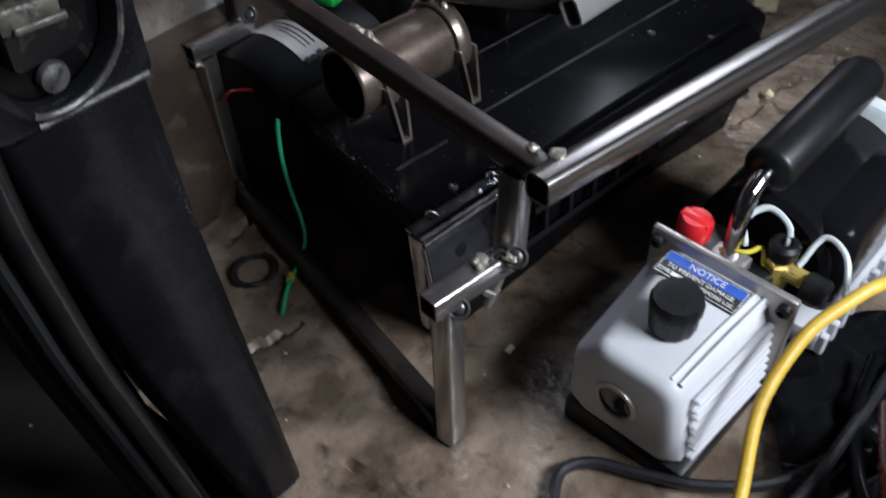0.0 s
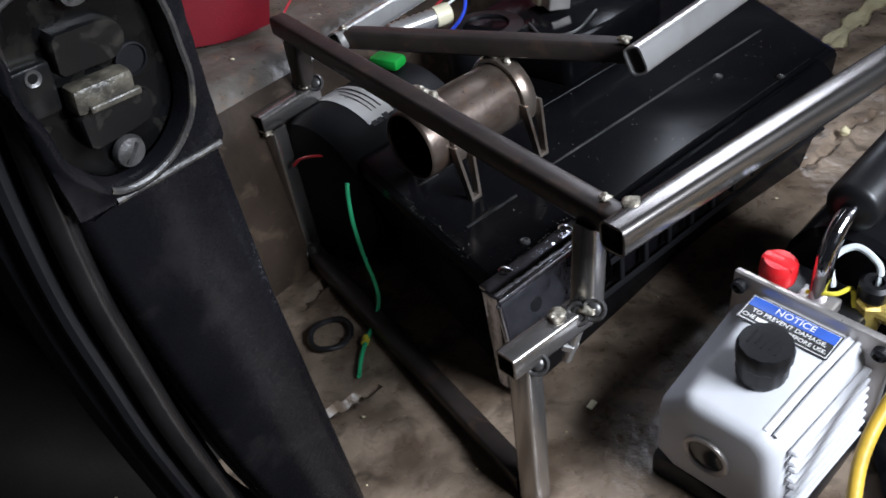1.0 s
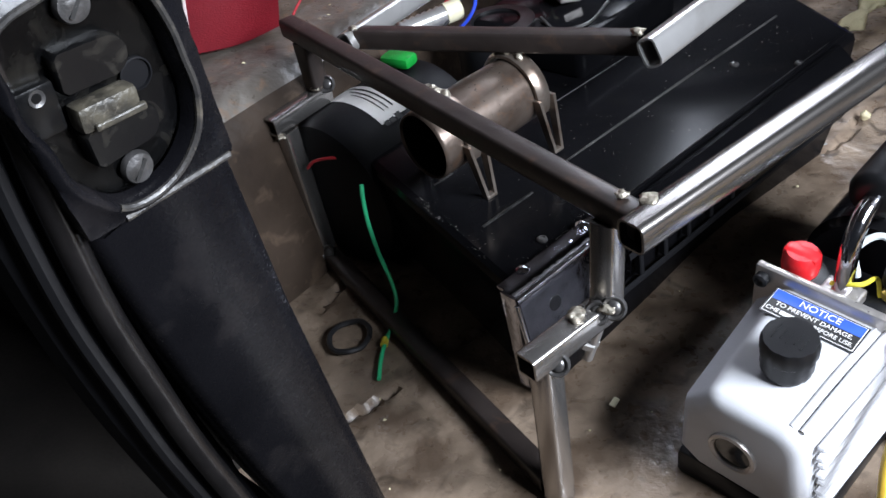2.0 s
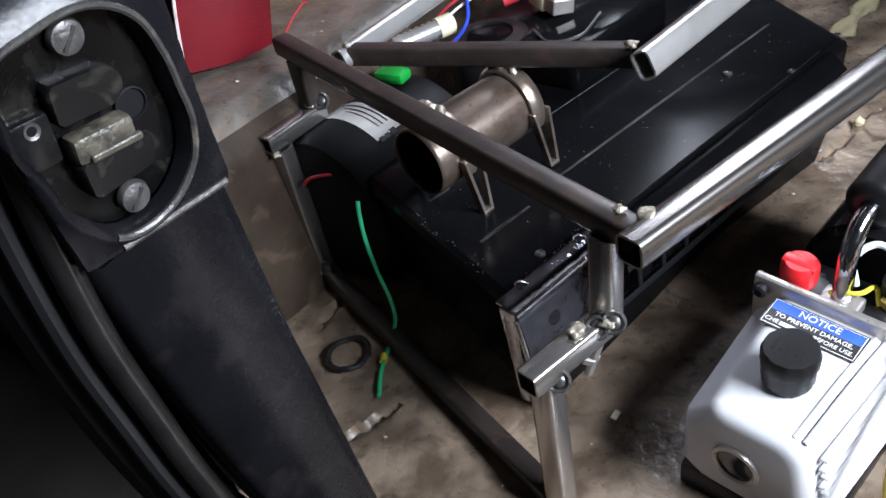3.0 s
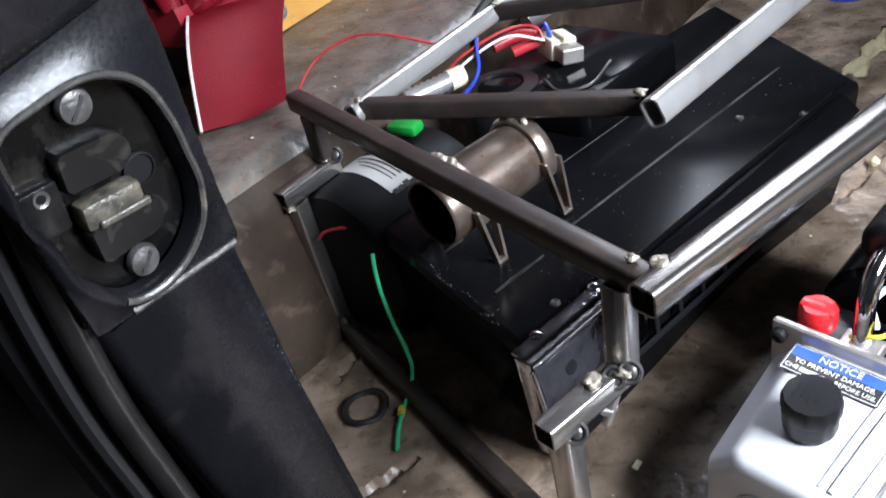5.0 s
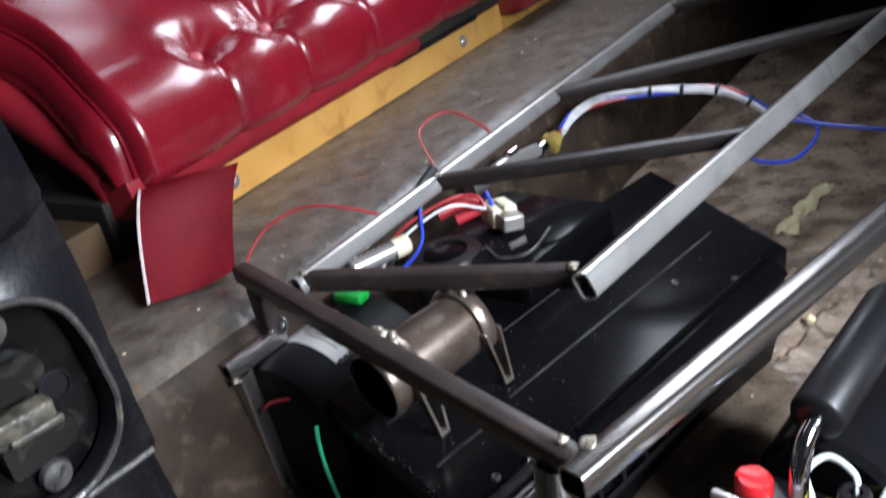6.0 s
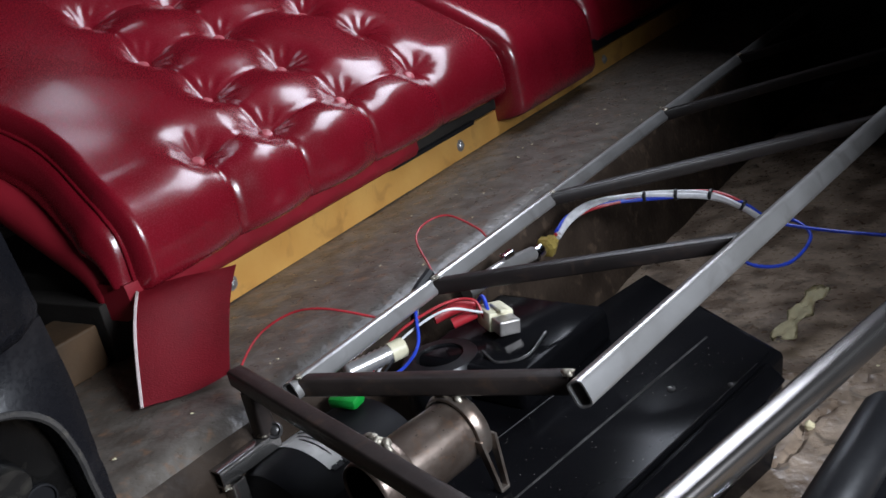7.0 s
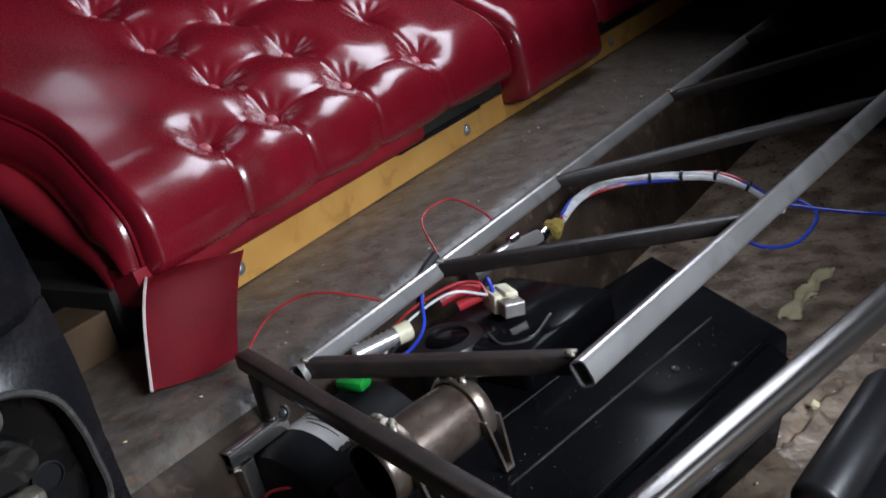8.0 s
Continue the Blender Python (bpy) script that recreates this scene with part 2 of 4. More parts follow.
def blob(c, r, seed, squash=1.0):
    """A lumpy weld bead."""
    bm = bmesh.new()
    bmesh.ops.create_icosphere(bm, subdivisions=3, radius=r)
    off = Vector((seed * 3.7, seed * 1.3, 0))
    for v in bm.verts:
        k = 1 + 0.55 * noise.noise(v.co * (1.3 / r) + off) + 0.2 * noise.noise(v.co * (3.5 / r) + off)
        v.co = Vector(c) + Vector((v.co.x * k, v.co.y * k, v.co.z * k * squash))
    return bm


def lettering(text, m, size, material, parent, extrude=0.0002):
    cu = bpy.data.curves.new("lettering", "FONT")
    cu.body, cu.size, cu.extrude, cu.align_x, cu.align_y = text, size, extrude, "CENTER", "CENTER"
    ob = bpy.data.objects.new("lettering", cu)
    scene.collection.objects.link(ob)
    dg = bpy.context.evaluated_depsgraph_get()
    me = bpy.data.meshes.new_from_object(ob.evaluated_get(dg))
    bpy.data.objects.remove(ob)
    bm = bmesh.new()
    bm.from_mesh(me)
    bm.transform(m)
    return nest(parent, part("lettering", bm, material))


CAR = Matrix(((AL.x, AC.x, 0, 0), (AL.y, AC.y, 0, 0), (0, 0, 1, 0), (0, 0, 0, 1)))   # x along the seat, y to the firewall; mirrored on purpose

# ---- structure ----
CRACKS = [[(-0.205, 0.572), (-0.189, 0.580), (-0.178, 0.594), (-0.170, 0.598), (-0.164, 0.608), (-0.150, 0.622)], [(-0.112, 0.672), (-0.103, 0.686), (-0.094, 0.690), (-0.080, 0.704)],
          [(-0.262, 0.742), (-0.255, 0.77), (-0.242, 0.801)], [(0.30, 1.02), (0.335, 1.06), (0.35, 1.10), (0.40, 1.14)], [(0.36, 1.22), (0.40, 1.20), (0.45, 1.19)], [(-0.06, 0.47), (-0.03, 0.44), (0.01, 0.43)]]


def crack_depth(x, y):
    best = 9.0
    for line in CRACKS:
        for (ax, ay), (bx, by) in zip(line, line[1:]):
            if abs(x - ax) > 0.08 or abs(y - ay) > 0.08:
                continue
            t = max(0, min(1, ((x - ax) * (bx - ax) + (y - ay) * (by - ay)) / ((bx - ax) ** 2 + (by - ay) ** 2)))
            best = min(best, math.hypot(x - ax - t * (bx - ax), y - ay - t * (by - ay)))
    return best


bm = bmesh.new()
ga = [0.31 + 0.0065 * k for k in range(160)] + [1.36 + 0.02 * k for k in range(30)] + [2.0, 2.4, 3.2]
gc = [-0.72, -0.68] + [-0.655 + 0.0065 * k for k in range(140)] + [0.28 + 0.03 * k for k in range(8)] + [0.6, 1.0, 1.9]
gv = []
for a in ga:
    row = []
    for c in gc:
        p = at(a, c, 0)
        k = crack_depth(p.x, p.y) + 0.004 * noise.noise(p * 90)
        p.z = 0.0035 * noise.noise(p * 6) + 0.0022 * noise.noise(p * 22) + 0.0010 * noise.noise(p * 60) - 0.003
        p.z += 0.0035 * math.exp(-(k / 0.014) ** 2) - 0.011 * math.exp(-(k / 0.0045) ** 2)
        row.append(bm.verts.new(p))
    gv.append(row)
for i in range(len(ga) - 1):
    for j in range(len(gc) - 1):
        bm.faces.new((gv[i][j], gv[i + 1][j], gv[i + 1][j + 1], gv[i][j + 1]))
tagged(part("floor", bm, FLOOR, smooth=True), "worn brown grimy car floor with dents and scraps", "floor", kind="structure")
# Ground colour is near black to carry the shade left of the pillar.
tagged(part("ground", slab(CAR, -3, 4, -3, 3, -0.10, -0.030), DARKFILL), "ground under and round the car, darkened for the shade by the pillar", "ground", kind="structure")

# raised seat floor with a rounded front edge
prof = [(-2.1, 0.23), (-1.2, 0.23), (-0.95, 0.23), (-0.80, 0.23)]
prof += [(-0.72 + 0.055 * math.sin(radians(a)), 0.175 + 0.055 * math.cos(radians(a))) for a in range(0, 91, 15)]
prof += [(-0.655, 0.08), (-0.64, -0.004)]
# The side gets a darker colour of its own to carry the shade there.
for nm, sub_prof, mt, lb in (("seat_floor_step", prof[:8], BAND, "raised grey-brown worn metal floor step under the seat"), ("step_side", prof[7:], STEPSIDE, "grimy side of the raised floor step, shade put into its dark colour")):
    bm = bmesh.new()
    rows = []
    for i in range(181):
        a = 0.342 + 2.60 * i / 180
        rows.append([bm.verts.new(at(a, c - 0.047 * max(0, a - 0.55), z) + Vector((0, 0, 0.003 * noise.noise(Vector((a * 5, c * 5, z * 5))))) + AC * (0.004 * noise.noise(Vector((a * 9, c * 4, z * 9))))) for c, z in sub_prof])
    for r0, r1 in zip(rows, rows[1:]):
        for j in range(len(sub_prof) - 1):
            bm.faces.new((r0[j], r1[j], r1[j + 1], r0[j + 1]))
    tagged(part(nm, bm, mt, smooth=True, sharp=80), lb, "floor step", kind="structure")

# The partition is an unseen slab added to keep light off the far end.
# The side slab is added so the area left of the pillar stays dark.
for nm, args in (("light_blocker", (1.02, 1.05, 0.21, 1.0, 0.20, 1.35)), ("dark_side_slab", (0.31, 0.34, -2.1, -0.50, -0.01, 1.35)), ("wall_far", (2.95, 3.0, -2.1, 1.2, -0.01, 1.35)), ("wall_rear", (-0.2, 2.95, -2.15, -2.1, -0.01, 1.35)), ("ceiling", (-0.2, 3.0, -2.15, 1.2, 1.35, 1.4)),
                 # The dashboard slab is out of view and shades the far floor.
                 ("firewall_lower", (0.2, 2.95, 1.0, 1.05, -0.01, 0.78)), ("firewall_side", (1.5, 2.95, 1.0, 1.05, 0.78, 1.35)), ("unseen_dashboard", (1.06, 2.95, 0.35, 1.0, 0.55, 0.78))):
    tagged(part(nm, slab(CAR, *args), DARKFILL), "added plain dark slab closing off the car body", "wall", kind="structure")
# ---- welded frame ----
FL, FR = Vector((-0.277, 0.833, 0.010)), Vector((0.026, 0.504, 0.010))
ZS, ZT = 0.190, 0.266
frame_ob = thing("welded_frame", FR, "welded square steel tube frame standing on the floor", "metal frame")
bar = (FL - FR).normalized()
along = Vector((0.53, 0.848, 0))
SL0, SL1 = Vector((-0.292, 0.822, ZS)), Vector((-0.250, 0.896, ZS))
SR0, SR1 = Vector((0.022, 0.478, ZS - 0.01)), Vector((0.073, 0.540, ZS - 0.01))
TL, TR = Vector((-0.277, 0.908, ZT)), Vector((0.107, 0.528, ZT))
IL, IR = Vector((-0.190, 0.876, 0.260)), Vector((0.100, 0.796, 0.268))
RL = [Vector((-0.200, 0.862, 0.260)), Vector((0.437, 2.102, 0.262))]
RL[1] = RL[0] + (RL[1] - RL[0]) * 1.45
RM = [Vector((0.108, 0.757, 0.276)), Vector((0.108, 0.757, 0.276)) + Vector((0.420, 0.640, 0)) * 2.6]
RR = [Vector((0.098, 0.514, 0.266)), Vector((0.371, 0.822, 0.266))]
RR[1] = RR[0] + (RR[1] - RR[0]) * 3.2
for nm, p, q, m, kw in (
        ("bottom_bar", FL - bar * 0.011, FR + bar * 0.011, STEEL_DARK, {}),
        ("post", FR + Vector((0, 0, -0.010)), Vector((FR.x + 0.006, FR.y - 0.004, ZS - 0.020)), STEEL, {}),
        ("post", FL + Vector((0, 0, -0.010)), Vector((FL.x - 0.003, FL.y, ZS - 0.010)), STEEL, {}),
        ("step_tube", SL0, SL1, STEEL, {}),
        ("step_tube", SR0, SR1, STEEL, {}),
        ("upper_post", Vector((-0.255, 0.887, ZS + 0.01)), Vector((-0.255, 0.887, ZT - 0.01)), STEEL_DARK, {}),
        ("upper_post", Vector((0.076, 0.541, ZS - 0.002)), Vector((0.081, 0.547, ZT - 0.009)), STEEL, {}),
        ("top_bar", TL, TR, STEEL_DARK, {}),
        ("inner_bar", IL, IR, STEEL_DARK, {}),
        ("rail", RL[0], RL[1], ZINC, {"w": 0.018, "h": 0.022, "r": 0.005, "up": (-0.33, 0.2, 0.92)}),
        ("rail", RM[0], RM[1], ZINC, {"w": 0.020, "h": 0.027, "r": 0.006, "up": (-0.36, 0.22, 0.90)}),
        ("rail", RR[0], RR[1], RAILR, {"w": 0.0235, "h": 0.0235, "r": 0.0055})):
    under(frame_ob, part(nm, tube(p, q, **kw), m, smooth=True, sharp=50))
mp = lambda y: RM[0] + (RM[1] - RM[0]) * ((y - RM[0].y) / (RM[1].y - RM[0].y)) + Vector((0, 0, -0.008))
lp = lambda y: RL[0] + (RL[1] - RL[0]) * ((y - RL[0].y) / (RL[1].y - RL[0].y))
for y0, y1 in ((1.098, 1.076), (1.375, 1.476), (1.768, 2.01), (2.145, 2.55)):
    under(frame_ob, part("cross_bar", tube(lp(y0), mp(y1), 0.019), CROSS, smooth=True, sharp=50))
for k, (c, r) in enumerate((((FR.x + 0.006, FR.y - 0.012, 0.168), 0.010), ((FL.x + 0.004, FL.y - 0.008, 0.014), 0.011), ((FL.x - 0.006, FL.y - 0.010, 0.178), 0.010),
                            ((SL1.x - 0.004, SL1.y - 0.015, 0.203), 0.012), ((0.056, 0.519, 0.193), 0.012), ((0.078, 0.527, 0.192), 0.012), ((0.045, 0.50, 0.17), 0.008), ((0.110, 0.541, 0.277), 0.012),
                            ((0.092, 0.545, 0.279), 0.008), ((0.098, 0.789, 0.282), 0.011), ((-0.190, 0.868, 0.274), 0.008), (tuple(lp(1.098) + Vector((0.005, 0, 0.012))), 0.010),
                            (tuple(lp(1.375) + Vector((0.005, 0, 0.011))), 0.008), (tuple(lp(1.768) + Vector((0.005, 0, 0.012))), 0.012), (tuple(lp(2.145) + Vector((0.005, 0, 0.011))), 0.012),
                            (tuple(mp(1.076) + Vector((-0.012, 0, 0.012))), 0.008), (tuple(mp(1.476) + Vector((-0.014, 0, 0.012))), 0.009))):
    under(frame_ob, part("weld_bead", blob(c, r * 0.55, k + 1, 0.5), WELD, smooth=True, sharp=180))
for c in ((0.042, 0.491, 0.170), (-0.269, 0.818, 0.022), (-0.282, 0.841, 0.185), (-0.242, 0.884, 0.205), (0.082, 0.527, 0.192), (0.070, 0.526, 0.188)):
    toward = Vector((-0.10, -0.86, 0.5)).normalized()
    under(frame_ob, part("joint_bolt", lathe(Vector(c) - toward * 0.002, toward, [(0.0095, 0), (0.0098, 0.002), (0.0085, 0.004), (0.0068, 0.0035), (0.006, 0.002), (0.0052, 0.0035), (0.003, 0.0045), (0.0005, 0.0046)], 18), SCREW, smooth=True, sharp=60))
# pipe hanger rings and the pipe stub
PA, PB = Vector((-0.0956, 0.7364, 0.211)), Vector((-0.0215, 0.8312, 0.213))
pd = (PB - PA).normalized()
pipe = thing("exhaust_pipe_stub", PA, "short brown rusty exhaust pipe held in two saddle clamps", "pipe")
under(pipe, part("pipe_wall", lathe(PA - pd * 0.006, pd, [(0.0318, 0.120), (0.0320, 0.0), (0.0326, -0.0008), (0.0338, 0.0), (0.0345, 0.004), (0.0340, 0.03), (0.0352, 0.07), (0.0345, 0.10), (0.0340, 0.128), (0.0318, 0.128)], 56, cap=False), RUST, smooth=True, sharp=60))
# Bore is coloured dull black to put in the dark of the open pipe.
under(pipe, part("pipe_bore", lathe(PA - pd * 0.006, pd, [(0.0316, 0.002), (0.0315, 0.122), (0.002, 0.124)], 40, cap=False), VOID, smooth=True, label="inside of the pipe, black for the shade within"))
for c in (PA + pd * 0.024, PB - pd * 0.004):
    clamp = thing("saddle_clamp", c, "steel exhaust saddle clamp with a pointed strap welded to the bar", "clamp", "pipe clamps")
    d, s, u = basis(pd)
    bm = bmesh.new()
    secs = []
    for k in range(-15, 16):
        a = radians(90 + k * 7.5)
        o = s * math.cos(a) + u * math.sin(a)
        p = c + o * 0.0362
        secs.append([p + d * 0.0085, p + d * 0.0080 + o * 0.0030, p + d * 0.003 + o * 0.0052, p - d * 0.003 + o * 0.0052, p - d * 0.0080 + o * 0.0030, p - d * 0.0085])
    under(clamp, part("saddle_band", solid(bm, secs), GALV, smooth=True, sharp=50))
    # each ear is a flat strip folded to a point under the band
    for sg in (1, -1):
        top, tip = c + s * (sg * 0.0385) + u * 0.002, c + s * (sg * 0.0470) - u * 0.054
        th = 0.0016
        for e0, e1 in ((0.0095, 0.0045), (-0.0095, -0.0045)):
            bm = bmesh.new()
            secs = []
            for t in (0.0, 0.35, 0.7, 1.0):
                m = top.lerp(tip, t) + d * (e0 + (e1 - e0) * t)
                w = 0.0050 - 0.0012 * t
                secs.append([m + s * (sg * w) + d * th, m + s * (sg * w) - d * th, m - s * (sg * w) - d * th, m - s * (sg * w) + d * th])
            under(clamp, part("strap", solid(bm, secs), GALV, smooth=True, sharp=40))
        under(clamp, part("strap_tip", slab(axes(tip, d, u), -0.0064, 0.0064, -0.0042, 0.0042, -0.002, 0.0022, 0.0012), GALV, smooth=True))
    under(clamp, part("weld_bead", cable([c + u * (0.0425 - 9 * (k + 0.006) ** 2) + s * k + d * (0.003 * math.sin(k * 300)) for k in (-0.028, -0.020, -0.012, -0.004, 0.004, 0.012, 0.018)], 0.0048, 10, 6, radius=lambda t: 0.35 + 0.65 * math.sin(math.pi * min(1, max(0, t))) ** 0.5 + 0.22 * math.sin(t * 37) * math.sin(math.pi * t)), WELD, smooth=True, sharp=180))

# ---- black unit under the frame ----
unit = thing("air_unit", (0.05, 0.8, 0), "glossy black sheet metal air unit with ridged lid", "air conditioner")
A, B, C, D = Vector((-0.003, 0.587)), Vector((0.321, 1.022)), Vector((0.188, 1.312)), Vector((-0.215, 0.835))
ZB = 0.158


def quad_ring(z, grow):
    mid = (A + B + C + D) / 4
    pts = []
    src = [A, B, C, D]
    for i in range(4):
        p, q = src[i], src[(i + 1) % 4]
        for k in range(6):
            w = p.lerp(q, k / 6)
            w = w + (w - mid).normalized() * grow
            pts.append(Vector((w.x, w.y, z - 0.010 * max(0, (w.y - 0.6) / 0.6))))
    return pts


bm = solid(bmesh.new(), [quad_ring(0.006, -0.030), quad_ring(0.06, -0.012), quad_ring(ZB - 0.010, 0.0), quad_ring(ZB - 0.003, -0.002), quad_ring(ZB, -0.009)])
under(unit, part("casing", bm, BLACKBOX, smooth=True, sharp=12))
el = (B - A).normalized()
ew = (D - A).normalized()


def on_lid(a, w, h=0.0):
    p = A + el * a + ew * w
    return Vector((p.x, p.y, ZB - 0.010 * max(0, (p.y - 0.6) / 0.6) + h))


for w, a0, a1, h in ((0.010, 0.150, 0.50, 0.0016), (0.088, 0.029, 0.095, 0.0022), (0.182, 0.030, 0.056, 0.0018), (0.098, 0.14, 0.52, 0.0020), (0.19, 0.14, 0.52, 0.0012)):
    under(unit, part("lid_ridge", cable([on_lid(a0, w, -0.001), on_lid((a0 + a1) / 2, w, -0.0005), on_lid(a1, w, -0.001)], h, 8, 4), LIDEDGE, smooth=True))
under(unit, part("lid_flange", merge(*[cable([on_lid(0.15, 0.006, 0.001), on_lid(0.53, 0.006, 0.001)], 0.0025, 6)]), BLACKBOX, smooth=True))
for a, w in ((0.445, 0.012), (0.058, 0.028), (0.40, 0.07), (0.083, 0.006)):
    under(unit, part("screw_head", lathe(on_lid(a, w, 0.0), (0, 0, 1), [(0.0048, 0), (0.0048, 0.0018), (0.003, 0.003), (0.0024, 0.0018), (0.0005, 0.0018)], 12), SCREW, smooth=True))
# louvred side
n_side = Vector((el.y, -el.x, 0))
for k in range(11):
    p = A + el * (0.12 + 0.037 * k)
    b = Vector((p.x, p.y, 0)) + n_side * 0.001
    under(unit, part("louvre", slab(axes(b, Vector((el.x, el.y, 0)), (0, 0, 1)), -0.003, 0.003, -0.004, 0.004, 0.07, 0.135, 0.001, 1), VOID))
under(unit, part("side_rib", merge(*[cable([Vector((*(A + el * 0.11), z)) + n_side * 0.004, Vector((*(A + el * 0.52), z - 0.008)) + n_side * 0.004], 0.003, 6) for z in (0.068, 0.102, 0.14)]), VOID, smooth=True))
under(unit, part("side_flange", solid(bmesh.new(), [[on_lid(a, w, h) for w, h in ((0.004, -0.001), (-0.004, -0.0005), (-0.022, -0.012), (-0.023, -0.014), (-0.004, -0.004), (0.004, -0.004))] for a in (0.135, 0.25, 0.38, 0.505)]), BLACKBOX, smooth=True, sharp=30))
rnd_lid = random.Random(11)
bm = bmesh.new()
for k in range(420):
    a, w = rnd_lid.uniform(0.0, 0.52), rnd_lid.uniform(0.004, 0.22)
    if k < 50:
        a, w = abs(rnd_lid.gauss(0, 0.005)) + 0.003, rnd_lid.uniform(0.05, 0.18)
    elif k < 100:
        a, w = rnd_lid.uniform(0.03, 0.12), 0.014 + abs(rnd_lid.gauss(0, 0.006))
    p, r = on_lid(a, w, 0.0005), rnd_lid.choice((0.00022, 0.0003, 0.0003, 0.0004, 0.0006))
    vs = [bm.verts.new(p + Vector((r * rnd_lid.uniform(0.6, 1.8) * math.cos(q), r * math.sin(q), 0))) for q in (0, 1.6, 3.1, 4.7)]
    tip = bm.verts.new(p + Vector((0, 0, r * 0.7)))
    for q, z in zip(vs, vs[1:] + vs[:1]):
        bm.faces.new((q, z, tip))
tagged(under(unit, part("lid_dust", bm, GREYDUST)), "pale dust and swarf specks on the lid", kind="stuff")
# chrome end bracket
bk = thing("chrome_bracket", (0.0, 0.585, 0.15), "bright folded chrome bracket on the corner of the black unit", "bracket")
M = axes((A.x, A.y, ZB), Vector((el.x, el.y, 0)), (0, 0, 1))
bsec = []
for a in (-0.008, -0.004, 0.06, 0.125):
    bsec.append([M @ Vector((a, y, z)) for y, z in ((0.011, 0.003), (0.011, 0.0052), (0.002, 0.0052), (-0.004, 0.0036), (-0.0085, -0.0005), (-0.0112, -0.006), (-0.0122, -0.012), (-0.0205, -0.058), (-0.0182, -0.058), (-0.0100, -0.012), (-0.0075, -0.004), (-0.002, 0.002))])
under(bk, part("bracket_plate", solid(bmesh.new(), bsec), DARKCHROME, smooth=True, sharp=40))
esec = []
for z in (-0.098, -0.05, 0.0, 0.0035):
    esec.append([M @ Vector((x, y, z)) for x, y in ((-0.008, -0.0118), (-0.008, 0.004 + z * 0.06), (-0.0105, 0.005 + z * 0.06), (-0.0112, -0.0085), (-0.0105, -0.0118))])
under(bk, part("bracket_end", solid(bmesh.new(), esec), CHROME, smooth=True, sharp=40))
# Thin chrome strips added along the folds to give the bright highlight lines.
under(bk, part("highlight_strip", cable([M @ Vector((a, -0.0098, -0.0022)) for a in (-0.008, 0.03, 0.07, 0.122)], 0.0032, 12), CHROME, smooth=True, label="chrome strip added for the highlight along the fold"),
      part("highlight_strip", cable([M @ Vector((-0.0092, -0.0118 - 0.0085 * t, -0.004 - 0.052 * t)) for t in (0.0, 0.3, 0.6, 1.0)], 0.0026, 12), CHROME, smooth=True, label="chrome strip added for the highlight along the fold"))
# Black disc laid on the plate to give the dark of a hole.
under(bk, part("bracket_hole_disc", lathe(M @ Vector((0.03, -0.0142, -0.027)), n_side + Vector((0, 0, 0.18)), [(0.007, 0), (0.007, 0.0008), (0.0065, 0.001)], 18), BLACK))
for a, w, z in ((0.095, 0.008, 0.004), (0.02, 0.008, 0.004)):
    under(bk, part("screw_head", lathe(M @ Vector((a, w, z)), (0, 0, 1), [(0.006, 0), (0.006, 0.002), (0.003, 0.004), (0.0005, 0.0045)], 14), CHROME, smooth=True))
hb = thing("hanging_bolt", (0.058, 0.546, 0.13), "bright zinc bolt and nut under the step tube", "bolt")
under(hb, part("shank", lathe((0.058, 0.548, 0.125), (0.3, -0.2, 1), [(0.004, -0.006), (0.004, 0.05)], 12), ZINC, smooth=True),
      part("nut", lathe((0.058, 0.548, 0.135), (0.3, -0.2, 1), [(0.006, 0), (0.008, 0.001), (0.008, 0.007), (0.006, 0.008)], 6), ZINC))

# blower drum with its paper label
drum = thing("blower_drum", (-0.19, 0.90, 0), "black round blower housing beside the unit", "blower")
dc, da = Vector((-0.207, 0.888, 0.093)), Vector((0.53, 0.848, 0))
under(drum, part("housing", lathe(dc - da * 0.075, da, [(0.02, 0), (0.075, 0.0), (0.088, 0.006), (0.092, 0.02), (0.092, 0.16), (0.088, 0.174), (0.07, 0.18), (0.03, 0.18)], 40), VOID, smooth=True))
under(drum, part("foot", slab(axes((dc.x, dc.y, 0), da, (0, 0, 1)), -0.05, 0.06, -0.06, 0.06, 0.0, 0.03, 0.004), VOID))


def drum_patch(a0, a1, r, x0, x1, n=10):
    d, s, u = basis(da)
    bm = bmesh.new()
    pr = []
    for k in range(n + 1):
        a = radians(a0 + (a1 - a0) * k / n)
        o = s * math.cos(a) + u * math.sin(a)
        pr.append([bm.verts.new(dc + d * x0 + o * r), bm.verts.new(dc + d * x1 + o * r)])
    for p, q in zip(pr, pr[1:]):
        bm.faces.new((p[0], p[1], q[1], q[0]))
    bmesh.ops.solidify(bm, geom=bm.faces[:], thickness=0.0004)
    return bm


lab = under(drum, part("paper_label", drum_patch(58, 120, 0.0932, -0.020, 0.018), WHITE, label="white printed paper label"))
for x0, x1, a0, a1 in ((0.008, 0.0105, 66, 112), (0.001, 0.0030, 66, 104), (-0.005, -0.0035, 66, 98), (-0.017, -0.010, 55, 59), (-0.009, -0.002, 55, 59), (0.000, 0.008, 55, 60)):
    nest(lab, part("print_bar", drum_patch(a0, a1, 0.0938, x0, x1, 6), INK))

# motor plate, hose, plugs on the unit
mp_ob = thing("motor_plate", (0.0, 1.06, 0.14), "black moulded cover with a bright edge behind the pipe", "cover")
M2 = axes((-0.01, 1.075, 0.145), (0.53, 0.848, 0), (0, 0, 1))
